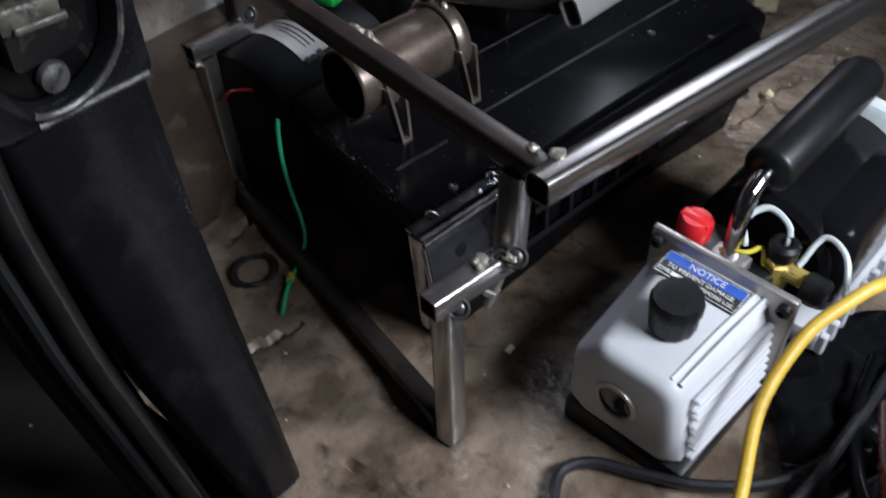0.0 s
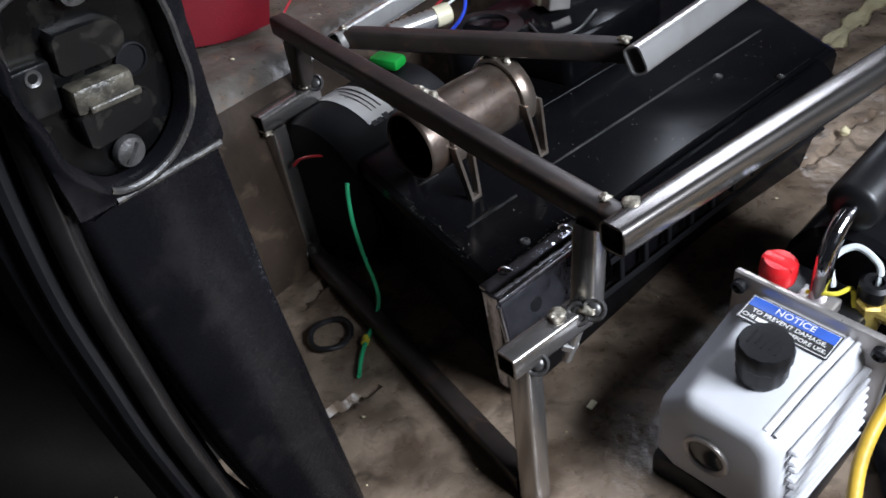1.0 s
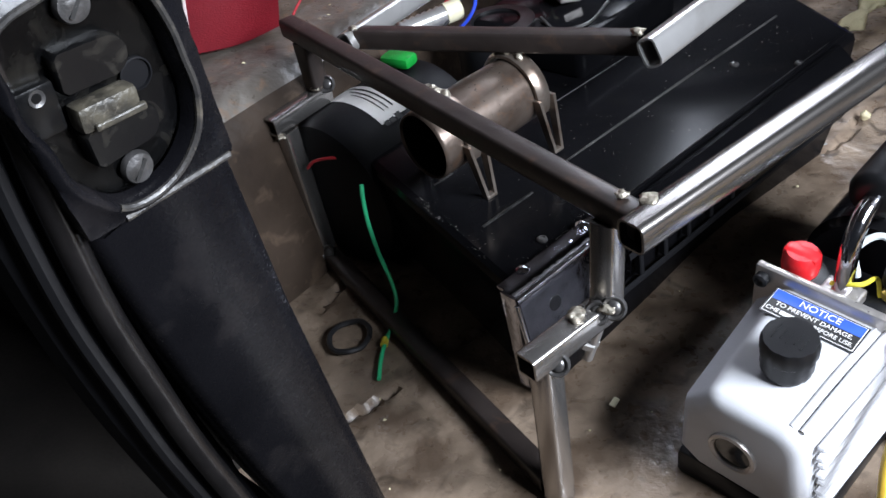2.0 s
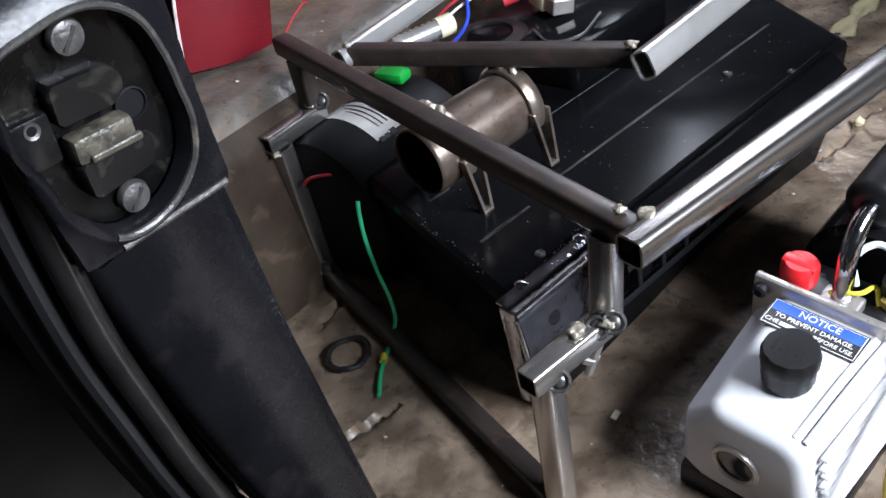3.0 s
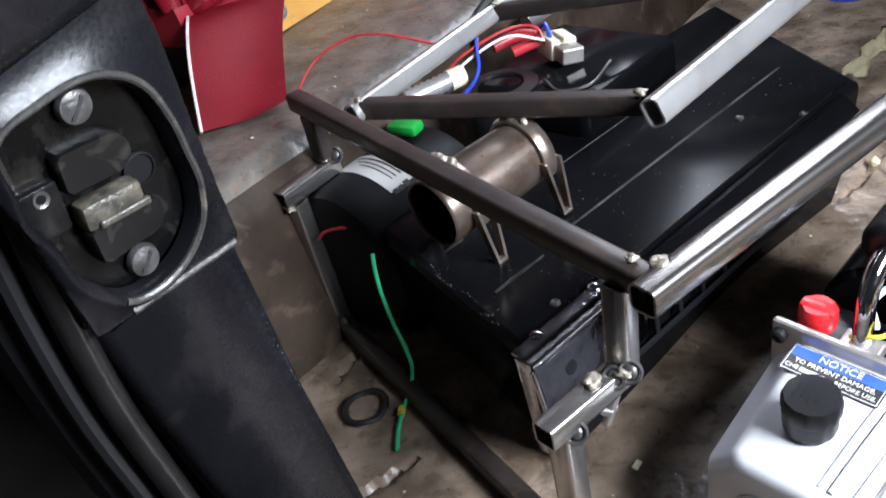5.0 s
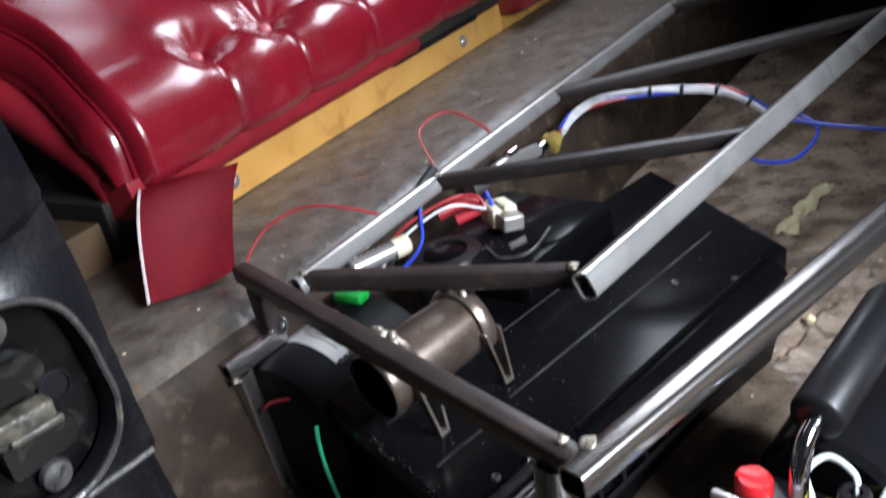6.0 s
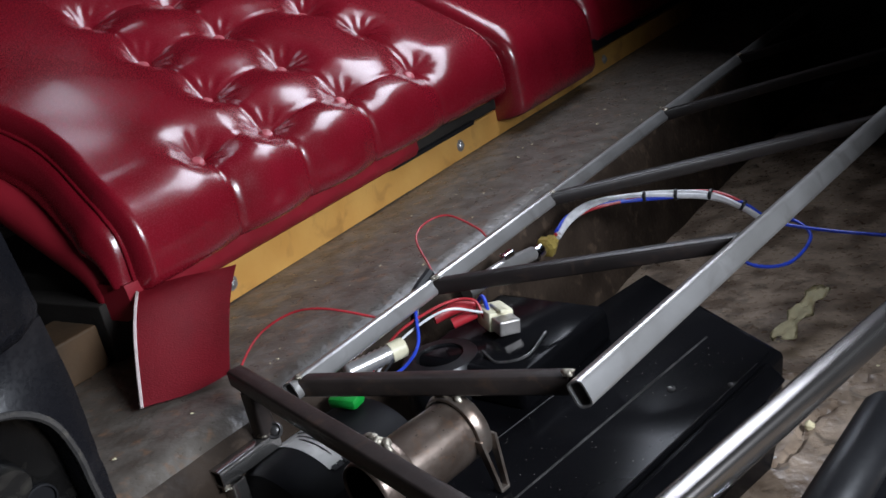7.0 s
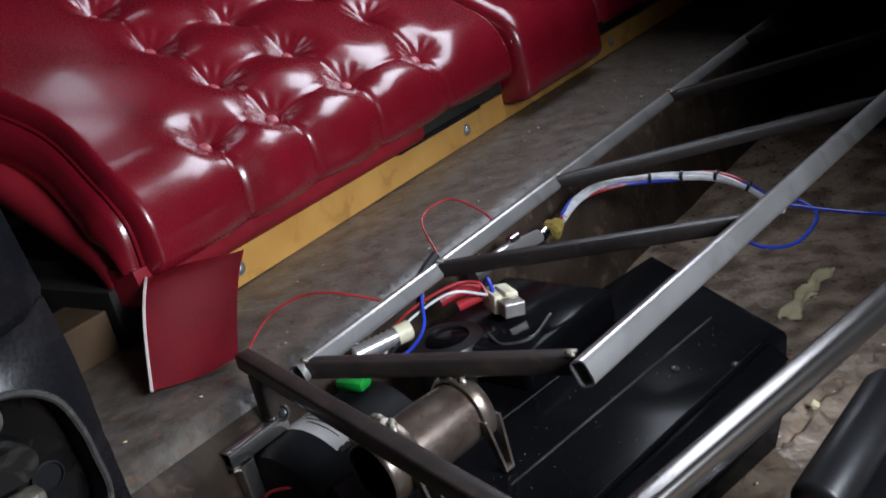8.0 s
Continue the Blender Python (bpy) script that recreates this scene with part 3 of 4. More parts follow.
under(mp_ob, part("cover", slab(M2, -0.085, 0.11, -0.10, 0.075, 0.0, 0.05, 0.012, 3), BLACKBOX, smooth=True),
      part("round_boss", lathe((-0.075, 1.03, 0.14), (0, 0, 1), [(0.05, 0), (0.05, 0.05), (0.046, 0.056), (0.03, 0.058), (0.028, 0.03)], 32), BLACK, smooth=True),
      part("clip_edge", cable([(0.055, 1.055, 0.197), (0.035, 1.00, 0.197), (0.00, 0.995, 0.195), (-0.02, 1.02, 0.2)], 0.0020, 6), SCREW, smooth=True))
plug = thing("wire_plug", (0.0, 1.065, 0.196), "cream nylon wire plug with a grey socket", "connector")
M3 = axes((-0.006, 1.082, 0.199), (0.50, -0.86, -0.10), (0.15, 0.05, 1))
under(plug, part("plug_body", slab(M3, -0.026, 0.012, -0.017, 0.017, 0.0, 0.026, 0.003), CREAM, smooth=True),
      part("socket", slab(M3, 0.012, 0.036, -0.014, 0.014, 0.003, 0.022, 0.002), PLATE, label="grey metal socket"),
      part("latch", slab(M3, -0.012, 0.02, -0.005, 0.005, 0.026, 0.031, 0.0015), CREAM))
rplug = thing("red_splice", (-0.05, 1.09, 0.2), "red insulated wire splices", "connector")
under(rplug, part("sleeve", cable([(-0.085, 1.085, 0.222), (-0.055, 1.10, 0.226), (-0.032, 1.10, 0.222)], 0.008, 10), WRED, smooth=True),
      part("sleeve", cable([(-0.06, 1.075, 0.216), (-0.03, 1.085, 0.222)], 0.007, 10), WRED, smooth=True))
hose = thing("foil_hose", (-0.18, 1.03, 0.19), "shiny corrugated chrome hose with a pale cuff", "hose")
h0, h1 = Vector((-0.176, 0.972, 0.218)), Vector((-0.128, 1.008, 0.220))
hp = [(0.010 + 0.0020 * (k % 2), 0.004 * k) for k in range(21)]
under(hose, part("corrugated_hose", lathe(h0, h1 - h0, hp, 20), ZINC, smooth=True, sharp=180),
      part("cuff", lathe(h1, h1 - h0, [(0.010, -0.002), (0.0125, -0.001), (0.0125, 0.018), (0.010, 0.020)], 20), CREAM, smooth=True))
under(drum, part("green_cap", slab(axes((-0.178, 0.955, 0.186), (0.75, -0.3, 0), (0, 0, 1)), -0.02, 0.02, -0.012, 0.012, 0.0, 0.014, 0.005), GREENP, smooth=True, label="bright green plastic cap"))


def wire(name, label, pts, r, m, step=8, wob=0.0):
    t = thing(name, pts[0], label, "wire")
    under(t, part("insulation", cable(pts, r, 8, step), m, smooth=True))
    return t


wire("green_wire", "green wire hanging from the unit to the floor", [(-0.1836, 0.7651, 0.15), (-0.1839, 0.7594, 0.135), (-0.1837, 0.7557, 0.105), (-0.1771, 0.7470, 0.07), (-0.1670, 0.7346, 0.045), (-0.1624, 0.7223, 0.028), (-0.1674, 0.7075, 0.01), (-0.1714, 0.6847, 0.004), (-0.1705, 0.6600, 0.003), (-0.1661, 0.6346, 0.003)], 0.0024, WGREEN)
t = thing("wire_tag", (-0.175, 0.69, 0.004), "yellow band on the green wire", "wire band")
under(t, part("band", cable([(-0.1729, 0.6913, 0.004), (-0.1719, 0.6814, 0.004)], 0.0042, 10), WYEL))
wire("red_wire", "thin red wire curling off the unit", [(-0.2616, 0.8171, 0.14), (-0.2510, 0.8139, 0.15), (-0.2319, 0.8112, 0.155), (-0.2101, 0.8090, 0.155), (-0.1938, 0.8012, 0.15)], 0.0018, WRED)
wire("red_wire", "thin red and white wire looping over the floor step", [(-0.29, 0.955, 0.236), (-0.306, 0.98, 0.24), (-0.290, 1.02, 0.262), (-0.25, 1.035, 0.278), (-0.206, 1.032, 0.28), (-0.149, 1.03, 0.262), (-0.13, 1.03, 0.25)], 0.0016, WRED)
wire("red_wire", "thin red and white wire looping up beside the rail", [(-0.091, 1.174, 0.24), (-0.102, 1.201, 0.25), (-0.128, 1.269, 0.268), (-0.118, 1.307, 0.278), (-0.085, 1.320, 0.28), (-0.041, 1.293, 0.262), (-0.026, 1.275, 0.25)], 0.0016, WRED)
wire("red_wire", "red wire running to the plug", [(-0.155, 1.0, 0.2), (-0.135, 1.02, 0.222), (-0.109, 1.033, 0.24), (-0.06, 1.059, 0.252), (-0.03, 1.085, 0.24), (-0.02, 1.08, 0.215)], 0.0018, WRED)
wire("white_wire", "white wire running to the plug", [(-0.148, 0.995, 0.2), (-0.125, 1.012, 0.222), (-0.100, 1.03, 0.236), (-0.058, 1.052, 0.246), (-0.02, 1.075, 0.226)], 0.0017, WWHITE)
wire("black_wire", "black wire beside the hose", [(-0.14, 0.99, 0.2), (-0.118, 1.005, 0.22), (-0.11, 1.03, 0.23)], 0.002, WBLACK)
wire("blue_wire", "blue wire bending up to the rail", [(-0.14, 0.985, 0.196), (-0.112, 0.995, 0.205), (-0.092, 1.006, 0.226), (-0.095, 1.04, 0.246), (-0.10, 1.07, 0.252)], 0.0022, WBLUE)
wire("blue_wire", "short blue wire at the plug", [(-0.012, 1.075, 0.222), (-0.02, 1.10, 0.236), (-0.03, 1.11, 0.225)], 0.0026, WBLUE)
wire("black_tape_tie", "black tape holding wires to the rail", [(-0.10, 1.052, 0.235), (-0.098, 1.075, 0.262), (-0.08, 1.105, 0.278)], 0.007, WBLACK)
wire("black_ring_cable", "dark ring of cable on the floor", [(-0.213 + 0.022 * math.cos(k * 0.62), 0.694 + 0.024 * math.sin(k * 0.62), 0.004 + 0.001 * (k % 3)) for k in range(11)], 0.003, WBLACK)
# wrapped bundle with a brass end
bun = thing("wire_bundle", (0.065, 1.395, 0.2), "bundle of white blue and red wires tied with black bands", "wire bundle")
bpts = [Vector(p) for p in ((0.063, 1.389, 0.198), (0.082, 1.433, 0.205), (0.113, 1.476, 0.205), (0.155, 1.495, 0.203), (0.204, 1.501, 0.20), (0.254, 1.492, 0.198), (0.306, 1.473, 0.195), (0.348, 1.442, 0.18), (0.394, 1.449, 0.13))]
for k, (m, r) in enumerate(((WWHITE, 0.005), (WBLUE, 0.0035), (WRED, 0.003), (WWHITE, 0.0035))):
    q = [p + Vector((0.003 * math.cos(k * 1.7 + i * 0.7), 0.003 * math.sin(k * 1.7 + i * 0.7), 0.004 * math.sin(k * 1.6 + i * 0.7))) for i, p in enumerate(bpts)]
    under(bun, part("strand", cable(q, r, 8), m, smooth=True))
for i in (4, 5, 6, 7):
    d = (bpts[i + 1] - bpts[i - 1]).normalized()
    under(bun, part("tie_band", lathe(bpts[i] - d * 0.002, d, [(0.009, 0), (0.0095, 0.001), (0.0095, 0.004), (0.009, 0.005)], 14), WBLACK, smooth=True))
wire("blue_cable_loop", "loop of thin blue cable beyond the rail", [(0.337, 1.438, 0.12), (0.325, 1.457, 0.1), (0.353, 1.409, 0.09), (0.404, 1.404, 0.09), (0.449, 1.470, 0.10), (0.436, 1.526, 0.11), (0.400, 1.505, 0.12), (0.472, 1.461, 0.11), (0.555, 1.427, 0.1), (0.722, 1.450, 0.05)], 0.0028, WBLUE, 8)
brs = thing("brass_fitting", (0.052, 1.370, 0.19), "brass pipe fitting on the end of the bundle", "fitting")
under(brs, part("hex_body", lathe((0.043, 1.357, 0.19), (0.35, 0.6, 0.1), [(0.010, 0), (0.017, 0.002), (0.017, 0.012), (0.011, 0.014), (0.011, 0.026), (0.008, 0.028)], 6), BRASS),
      part("collar", lathe((0.027, 1.336, 0.188), (0.35, 0.6, 0.1), [(0.008, 0), (0.011, 0.002), (0.011, 0.02), (0.008, 0.022)], 18), CHROME, smooth=True))
cl = thing("chrome_hose_clip", (-0.015, 1.271, 0.2), "shiny hose clip and pipe under the rail", "hose clip")
under(cl, part("pipe", cable([(-0.060, 1.205, 0.2), (-0.015, 1.265, 0.205), (0.026, 1.333, 0.195)], 0.011, 12), ZINC, smooth=True),
      part("worm_screw", slab(axes((-0.005, 1.283, 0.212), (0.5, 0.8, 0), (0, 0, 1)), -0.012, 0.012, -0.006, 0.006, 0, 0.01, 0.002), CHROME))
# ---- vacuum pump ----
PO = Vector((0.1678, 0.5026, 0.0))
PM = Matrix.Translation(PO) @ Euler((0, 0, radians(-34.2))).to_matrix().to_4x4() @ Euler((radians(3.6), 0, 0)).to_matrix().to_4x4() @ Euler((0, radians(5.3), 0)).to_matrix().to_4x4()
PX, PY, PZ = (PM.to_3x3() @ Vector(v) for v in ((1, 0, 0), (0, 1, 0), (0, 0, 1)))
pump = thing("vacuum_pump", PO, "light grey cast vacuum pump with black handle on the floor", "vacuum pump")
W2, HP, LP = 0.0526, 0.1225, 0.1244


def pp3(x, y, z):
    return PM @ Vector((x, y, z))


def casing_ring(y, grow, z0=0.020, z1=HP, cut=0.010):
    w, wt, r = W2 + 0.003 + grow, W2 - 0.008 + grow, cut * 1.5
    z1 = z1 + min(grow, 0)
    pts = [(-w + cut, z0), (w - cut, z0), (w, z0 + cut), (wt + 0.0015, z1 - r)]
    pts += [(wt - r + r * math.cos(radians(a)), z1 - r + r * math.sin(radians(a))) for a in (18, 36, 54, 72, 90)]
    pts += [(-wt + r - r * math.sin(radians(a)), z1 - r + r * math.cos(radians(a))) for a in (0, 18, 36, 54, 72)]
    pts += [(-w - 0.0035, z1 - r - 0.012), (-w - 0.0050, z0 + cut)]
    return [pp3(x, y, z) for x, z in pts]


bm = solid(bmesh.new(), [casing_ring(0.0, -0.014, 0.032), casing_ring(0.0014, -0.0095, 0.028), casing_ring(0.0045, -0.0060, 0.025), casing_ring(0.011, -0.0035), casing_ring(LP, 0.003)])
under(pump, part("oil_casing", bm, PUMP, smooth=True, sharp=35))
for k in range(8):
    z = 0.032 + 0.0098 * k
    for sg in (1,):
        under(pump, part("cooling_fin", slab(PM @ Matrix.Rotation(radians(sg * -2.6), 4, "Z"), sg * (W2 + 0.003 - 0.0095 * (z - 0.03) / 0.09) - 0.004, sg * (W2 + 0.003 - 0.0095 * (z - 0.03) / 0.09) + 0.0030, 0.018 + 0.002 * (k % 2), LP + 0.002, z - 0.0020, z + 0.0020, 0.0014, 1), PUMP))
for x in (0.0275, 0.0355):
    under(pump, part("top_rib", cable([pp3(x, 0.012, HP - 0.0045), pp3(x + 0.003, 0.07, HP - 0.0016), pp3(x + 0.006, LP, HP - 0.0012)], 0.0022, 8), PUMP, smooth=True))
under(pump, part("flange_plate", slab(PM, -0.0671, 0.0671, LP, LP + 0.008, 0.02, HP + 0.012, 0.0025), PLATE, smooth=True, label="bare machined flange plate"))
for x in (-0.059, 0.059):
    for z in (0.035, HP + 0.001):
        under(pump, part("flange_bolt", lathe(pp3(x, LP, z), -PY, [(0.0062, 0), (0.0062, 0.006), (0.004, 0.0075), (0.002, 0.005)], 14), BLACK, smooth=True))
# filler cap
cb = pp3(0.0, 0.054, HP)
ridges = lambda k: 1.0 - 0.035 * (k % 4 == 0)
cap = under(pump, part("oil_filler_cap", lathe(cb, PZ, [(0.0180, 0), (0.0185, 0.003), (0.0195, 0.004), (0.0195, 0.018), (0.0210, 0.020), (0.0212, 0.030), (0.0195, 0.0345), (0.006, 0.035)], 48, wobble=ridges), BLACK, smooth=True, sharp=25))
for k in range(5):
    nest(cap, part("cap_mark", slab(axes(cb + PX * (-0.011 + 0.0055 * k) + PZ * 0.0349, PY, PZ), -0.008 + 0.002 * (k % 2), 0.007 - 0.002 * (k % 3), -0.0005, 0.0005, 0, 0.0006), BLACK))
# sight glass
sg0 = pp3(-0.008, 0.0, 0.068)
under(pump, part("sight_rim", lathe(sg0 + PY * 0.002, -PY, [(0.0190, 0), (0.0200, 0.003), (0.0195, 0.0048), (0.0172, 0.0056), (0.0152, 0.0040), (0.0150, 0.001)], 30), PLATE, smooth=True),
      part("sight_lens", lathe(sg0 + PY * 0.002, -PY, [(0.0152, 0.000), (0.0152, 0.0026), (0.010, 0.0032)], 30), GLASSM, smooth=True))
# notice label
LZ = HP + 0.0006
LX0, LX1, LY0, LY1 = -0.0447, 0.0315, 0.0925, 0.1215
plate = under(pump, part("label_plate", slab(PM, LX0, LX1, LY0, LY1, LZ - 0.0004, LZ + 0.0002), INK),
      part("label_border", slab(PM, LX0 + 0.0012, LX1 - 0.0012, LY0 + 0.0012, LY1 - 0.0012, LZ + 0.0002, LZ + 0.0003), WHITE),
      part("label_field", slab(PM, LX0 + 0.0018, LX1 - 0.0018, LY0 + 0.0018, LY1 - 0.0018, LZ + 0.0003, LZ + 0.0004), INK),
      part("label_heading", slab(PM, LX0 + 0.0018, LX1 - 0.0018, LY1 - 0.0125, LY1 - 0.0018, LZ + 0.0004, LZ + 0.0006), BLUE, label="blue printed heading band"))[0]


def on_label(x, y):
    return axes(pp3(x, y, LZ + 0.0008), PX, PZ)


lettering("NOTICE", on_label(-0.005, LY1 - 0.0071), 0.0092, WHITE, plate)
lettering("TO PREVENT DAMAGE,", on_label(-0.006, LY1 - 0.0163), 0.0060, WHITE, plate)
lettering("CHE", on_label(-0.0365, LY1 - 0.0232), 0.0056, WHITE, plate)
lettering("BEFORE USE.", on_label(0.0125, LY1 - 0.0232), 0.0056, WHITE, plate)
nest(plate, part("print_bar", slab(PM, -0.030, -0.010, LY1 - 0.025, LY1 - 0.0212, LZ + 0.0004, LZ + 0.0007), WHITE))
# base, motor and handle behind the flange
under(pump, part("base_pad", slab(PM, -0.060, 0.060, 0.004, 0.36, -0.012, 0.020, 0.006), BLACK, smooth=True),
      part("pump_body", slab(PM, -0.048, 0.03, LP + 0.008, LP + 0.07, 0.020, 0.105, 0.006), BLACK, smooth=True),
      part("motor_shell", lathe(pp3(0.0, LP + 0.075, 0.090), PY, [(0.03, 0), (0.056, 0.0), (0.062, 0.006), (0.062, 0.15), (0.056, 0.158), (0.03, 0.16)], 40), BLACKBOX, smooth=True),
      part("motor_box", slab(PM, 0.004, 0.072, LP + 0.085, LP + 0.215, 0.03, 0.142, 0.016, 3), BLACKBOX, smooth=True),
      part("fan_guard", lathe(pp3(0.006, LP + 0.232, 0.090), PY, [(0.066, -0.004), (0.072, 0), (0.072, 0.014), (0.066, 0.02)], 40), CLEARP, smooth=True, label="pale plastic motor end ring"),
      part("base_plate", slab(PM, 0.034, 0.078, LP + 0.06, LP + 0.26, 0.022, 0.046, 0.004), PUMP, smooth=True),
      part("red_marking", slab(PM, 0.046, 0.070, LP + 0.12, LP + 0.17, 0.046, 0.0472), REDP))
for k in range(10):
    under(pump, part("base_fin", slab(PM, 0.077, 0.085, LP + 0.062 + 0.02 * k, LP + 0.070 + 0.02 * k, 0.022, 0.046, 0.0015, 1), PUMP))
under(pump, part("handle_grip", lathe(pp3(-0.012, 0.197, 0.177), PY, [(0.012, 0), (0.020, 0.001), (0.0225, 0.006), (0.0225, 0.165), (0.020, 0.173), (0.010, 0.175)], 32), BLACK, smooth=True, sharp=60),
      part("handle_strut", cable([pp3(-0.007, 0.156, 0.112), pp3(-0.010, 0.163, 0.150), pp3(-0.012, 0.180, 0.171), pp3(-0.012, 0.205, 0.177)], 0.0080, 14), CHROME, smooth=True),
      part("handle_strut", cable([pp3(-0.012, 0.36, 0.177), pp3(-0.014, 0.388, 0.168), pp3(-0.014, 0.392, 0.11)], 0.0080, 14), CHROME, smooth=True),
      part("strut_foot", slab(PM, -0.022, 0.010, LP + 0.016, LP + 0.040, 0.104, 0.116, 0.002), PLATE))
rk = pp3(-0.041, LP + 0.026, 0.112)
under(pump, part("red_valve_knob", merge(lathe(rk, PZ, [(0.009, -0.012), (0.009, 0.008), (0.0145, 0.010), (0.0155, 0.016), (0.015, 0.026), (0.012, 0.030)], 24), slab(axes(rk + PZ * 0.022, PX, PZ), -0.0150, 0.0150, -0.007, 0.007, 0, 0.009, 0.004)), REDP, smooth=True, label="bright red valve knob"))
bf = pp3(0.027, LP + 0.055, 0.105)
under(pump, part("brass_fitting", merge(lathe(bf, PZ, [(0.012, -0.02), (0.012, 0.006), (0.009, 0.008), (0.009, 0.016)], 6), lathe(bf, PX, [(0.008, 0.0), (0.008, 0.03)], 14)), BRASS),
      part("port_cap", lathe(bf + PZ * 0.014, PZ, [(0.012, 0), (0.013, 0.002), (0.013, 0.013), (0.010, 0.016), (0.006, 0.016), (0.006, 0.008)], 24), BLACK, smooth=True),
      part("port_cap", lathe(bf + PX * 0.026 - PY * 0.004, PX, [(0.011, 0), (0.013, 0.002), (0.013, 0.018), (0.010, 0.021)], 24), BLACK, smooth=True),
      part("retaining_strap", cable([bf + Vector((-0.028, 0.012, 0.012)), bf + Vector((-0.030, 0.018, 0.035)), bf + Vector((-0.012, 0.022, 0.045)), bf + Vector((0.004, 0.010, 0.036)), bf + Vector((0.004, 0.0, 0.022))], 0.003, 8), CLEARP, smooth=True),
      part("retaining_strap", cable([bf + PX * 0.03 + Vector((-0.01, 0.012, 0.008)), bf + PX * 0.035 + Vector((0.005, 0.028, 0.03)), bf + PX * 0.06 + Vector((0.0, 0.024, 0.026)), bf + PX * 0.06], 0.0028, 8), CLEARP, smooth=True),
      part("earth_wire", cable([bf + Vector((-0.05, 0.0, 0.016)), bf + Vector((-0.03, -0.01, 0.022)), bf + Vector((-0.015, 0.004, 0.016)), bf + Vector((-0.012, 0.0, 0.0))], 0.002, 8), WYEL, smooth=True))
yh = thing("yellow_hose", (0.25, 0.43, 0.06), "yellow rubber charging hose bending past the pump", "hose")
under(yh, part("hose_wall", cable([(0.20, 0.30, 0.010), (0.235, 0.36, 0.022), (0.255, 0.425, 0.060), (0.268, 0.479, 0.1), (0.299, 0.524, 0.13), (0.331, 0.549, 0.145), (0.363, 0.571, 0.15), (0.43, 0.62, 0.13), (0.55, 0.68, 0.03), (0.62, 0.7, 0.008)], 0.0054, 14), YHOSE, smooth=True))
for k, pts in enumerate(([(0.118, 0.44, 0.006), (0.124, 0.472, 0.007), (0.150, 0.484, 0.007), (0.19, 0.476, 0.008), (0.24, 0.47, 0.009), (0.30, 0.48, 0.012), (0.37, 0.53, 0.012), (0.45, 0.6, 0.008)],
                         [(0.118, 0.44, 0.006), (0.128, 0.41, 0.006), (0.17, 0.39, 0.006), (0.26, 0.41, 0.007), (0.34, 0.46, 0.02), (0.42, 0.52, 0.012)],
                         [(0.22, 0.40, 0.006), (0.30, 0.45, 0.02), (0.36, 0.53, 0.03), (0.42, 0.62, 0.02), (0.5, 0.7, 0.008)],
                         [(0.25, 0.36, 0.006), (0.33, 0.42, 0.012), (0.39, 0.50, 0.03), (0.47, 0.58, 0.03), (0.56, 0.66, 0.006)])):
    wire("black_cable", "black rubber cable lying on the floor by the pump", [Vector(p) for p in pts], 0.005, WBLACK)
for k, p in enumerate([(0.45, 0.55, 0.03)]):
    bag = thing("black_bag", p, "crumpled shiny black sheet beside the pump", "plastic sheet")
    bm = bmesh.new()
    g = [[bm.verts.new(Vector((0.30 + 0.34 * i / 40, 0.28 + 0.40 * j / 40, 0.008 + 0.03 * abs(noise.noise(Vector((i * 0.11, j * 0.11, 0)))) + 0.02 * abs(noise.noise(Vector((i * 0.3, j * 0.25, 4))))))) for j in range(41)] for i in range(41)]
    for i in range(40):
        for j in range(40):
            bm.faces.new((g[i][j], g[i + 1][j], g[i + 1][j + 1], g[i][j + 1]))
    under(bag, part("sheet", bm, BLACKBOX, smooth=True, sharp=180))
    for r0, r1, z in ((0.30, 0.52, 0.034), (0.36, 0.60, 0.030), (0.33, 0.42, 0.040)):
        under(bag, part("fold", cable([Vector((r0 + 0.10 * t + 0.02 * math.sin(t * 5 + r1), 0.30 + (r1 - 0.22) * t, z + 0.008 * math.sin(t * 7))) for t in (0, 0.2, 0.4, 0.6, 0.8, 1.0)], 0.007, 8, 6, flat=0.5), BLACKBOX, smooth=True))

# ---- door pillar ----
PS, PU, PD, PN = Vector((-0.103, 0.333, 0.452)), Vector((0.5088, 0.8391, 0.1927)), Vector((-0.0045, -0.2212, 0.9752)), Vector((0.8609, -0.4970, -0.1088))
pil = thing("pillar_1", PS - PD * 0.46, "black moulded door pillar with a latch recess", "pillar", kind="structure")


def on_p(u, v, n=0.0):
    return PS + PU * u + PD * v + PN * n


def edge_u(v):
    pts = ((-0.47, 0.017), (-0.145, 0.034), (-0.025, 0.045), (0.037, 0.0535), (0.076, 0.0605), (0.11, 0.0630), (0.19, 0.0735), (0.5, 0.115))
    for (a, b), (c, d) in zip(pts, pts[1:]):
        if v <= c:
            return b + (d - b) * (v - a) / (c - a)
    return pts[-1][1]


def seal_u(v):
    """Way across the pillar at which the rubber seal runs."""
    pts = ((-0.47, -0.066), (-0.178, -0.0584), (-0.1315, -0.0549), (-0.064, -0.0490), (0.0, -0.0378), (0.043, -0.0278), (0.0587, -0.0245), (0.12, -0.012))
    for (a, b), (c, d) in zip(pts, pts[1:]):
        if v <= c:
            return b + (d - b) * (v - a) / (c - a)
    return pts[-1][1]


def left_u(v):
    return -0.052 - 0.012 * math.sin(max(0, min(1, (0.05 - v) / 0.5)) * math.pi) + 0.10 * max(0, v - 0.1)


bm = bmesh.new()
secs = []
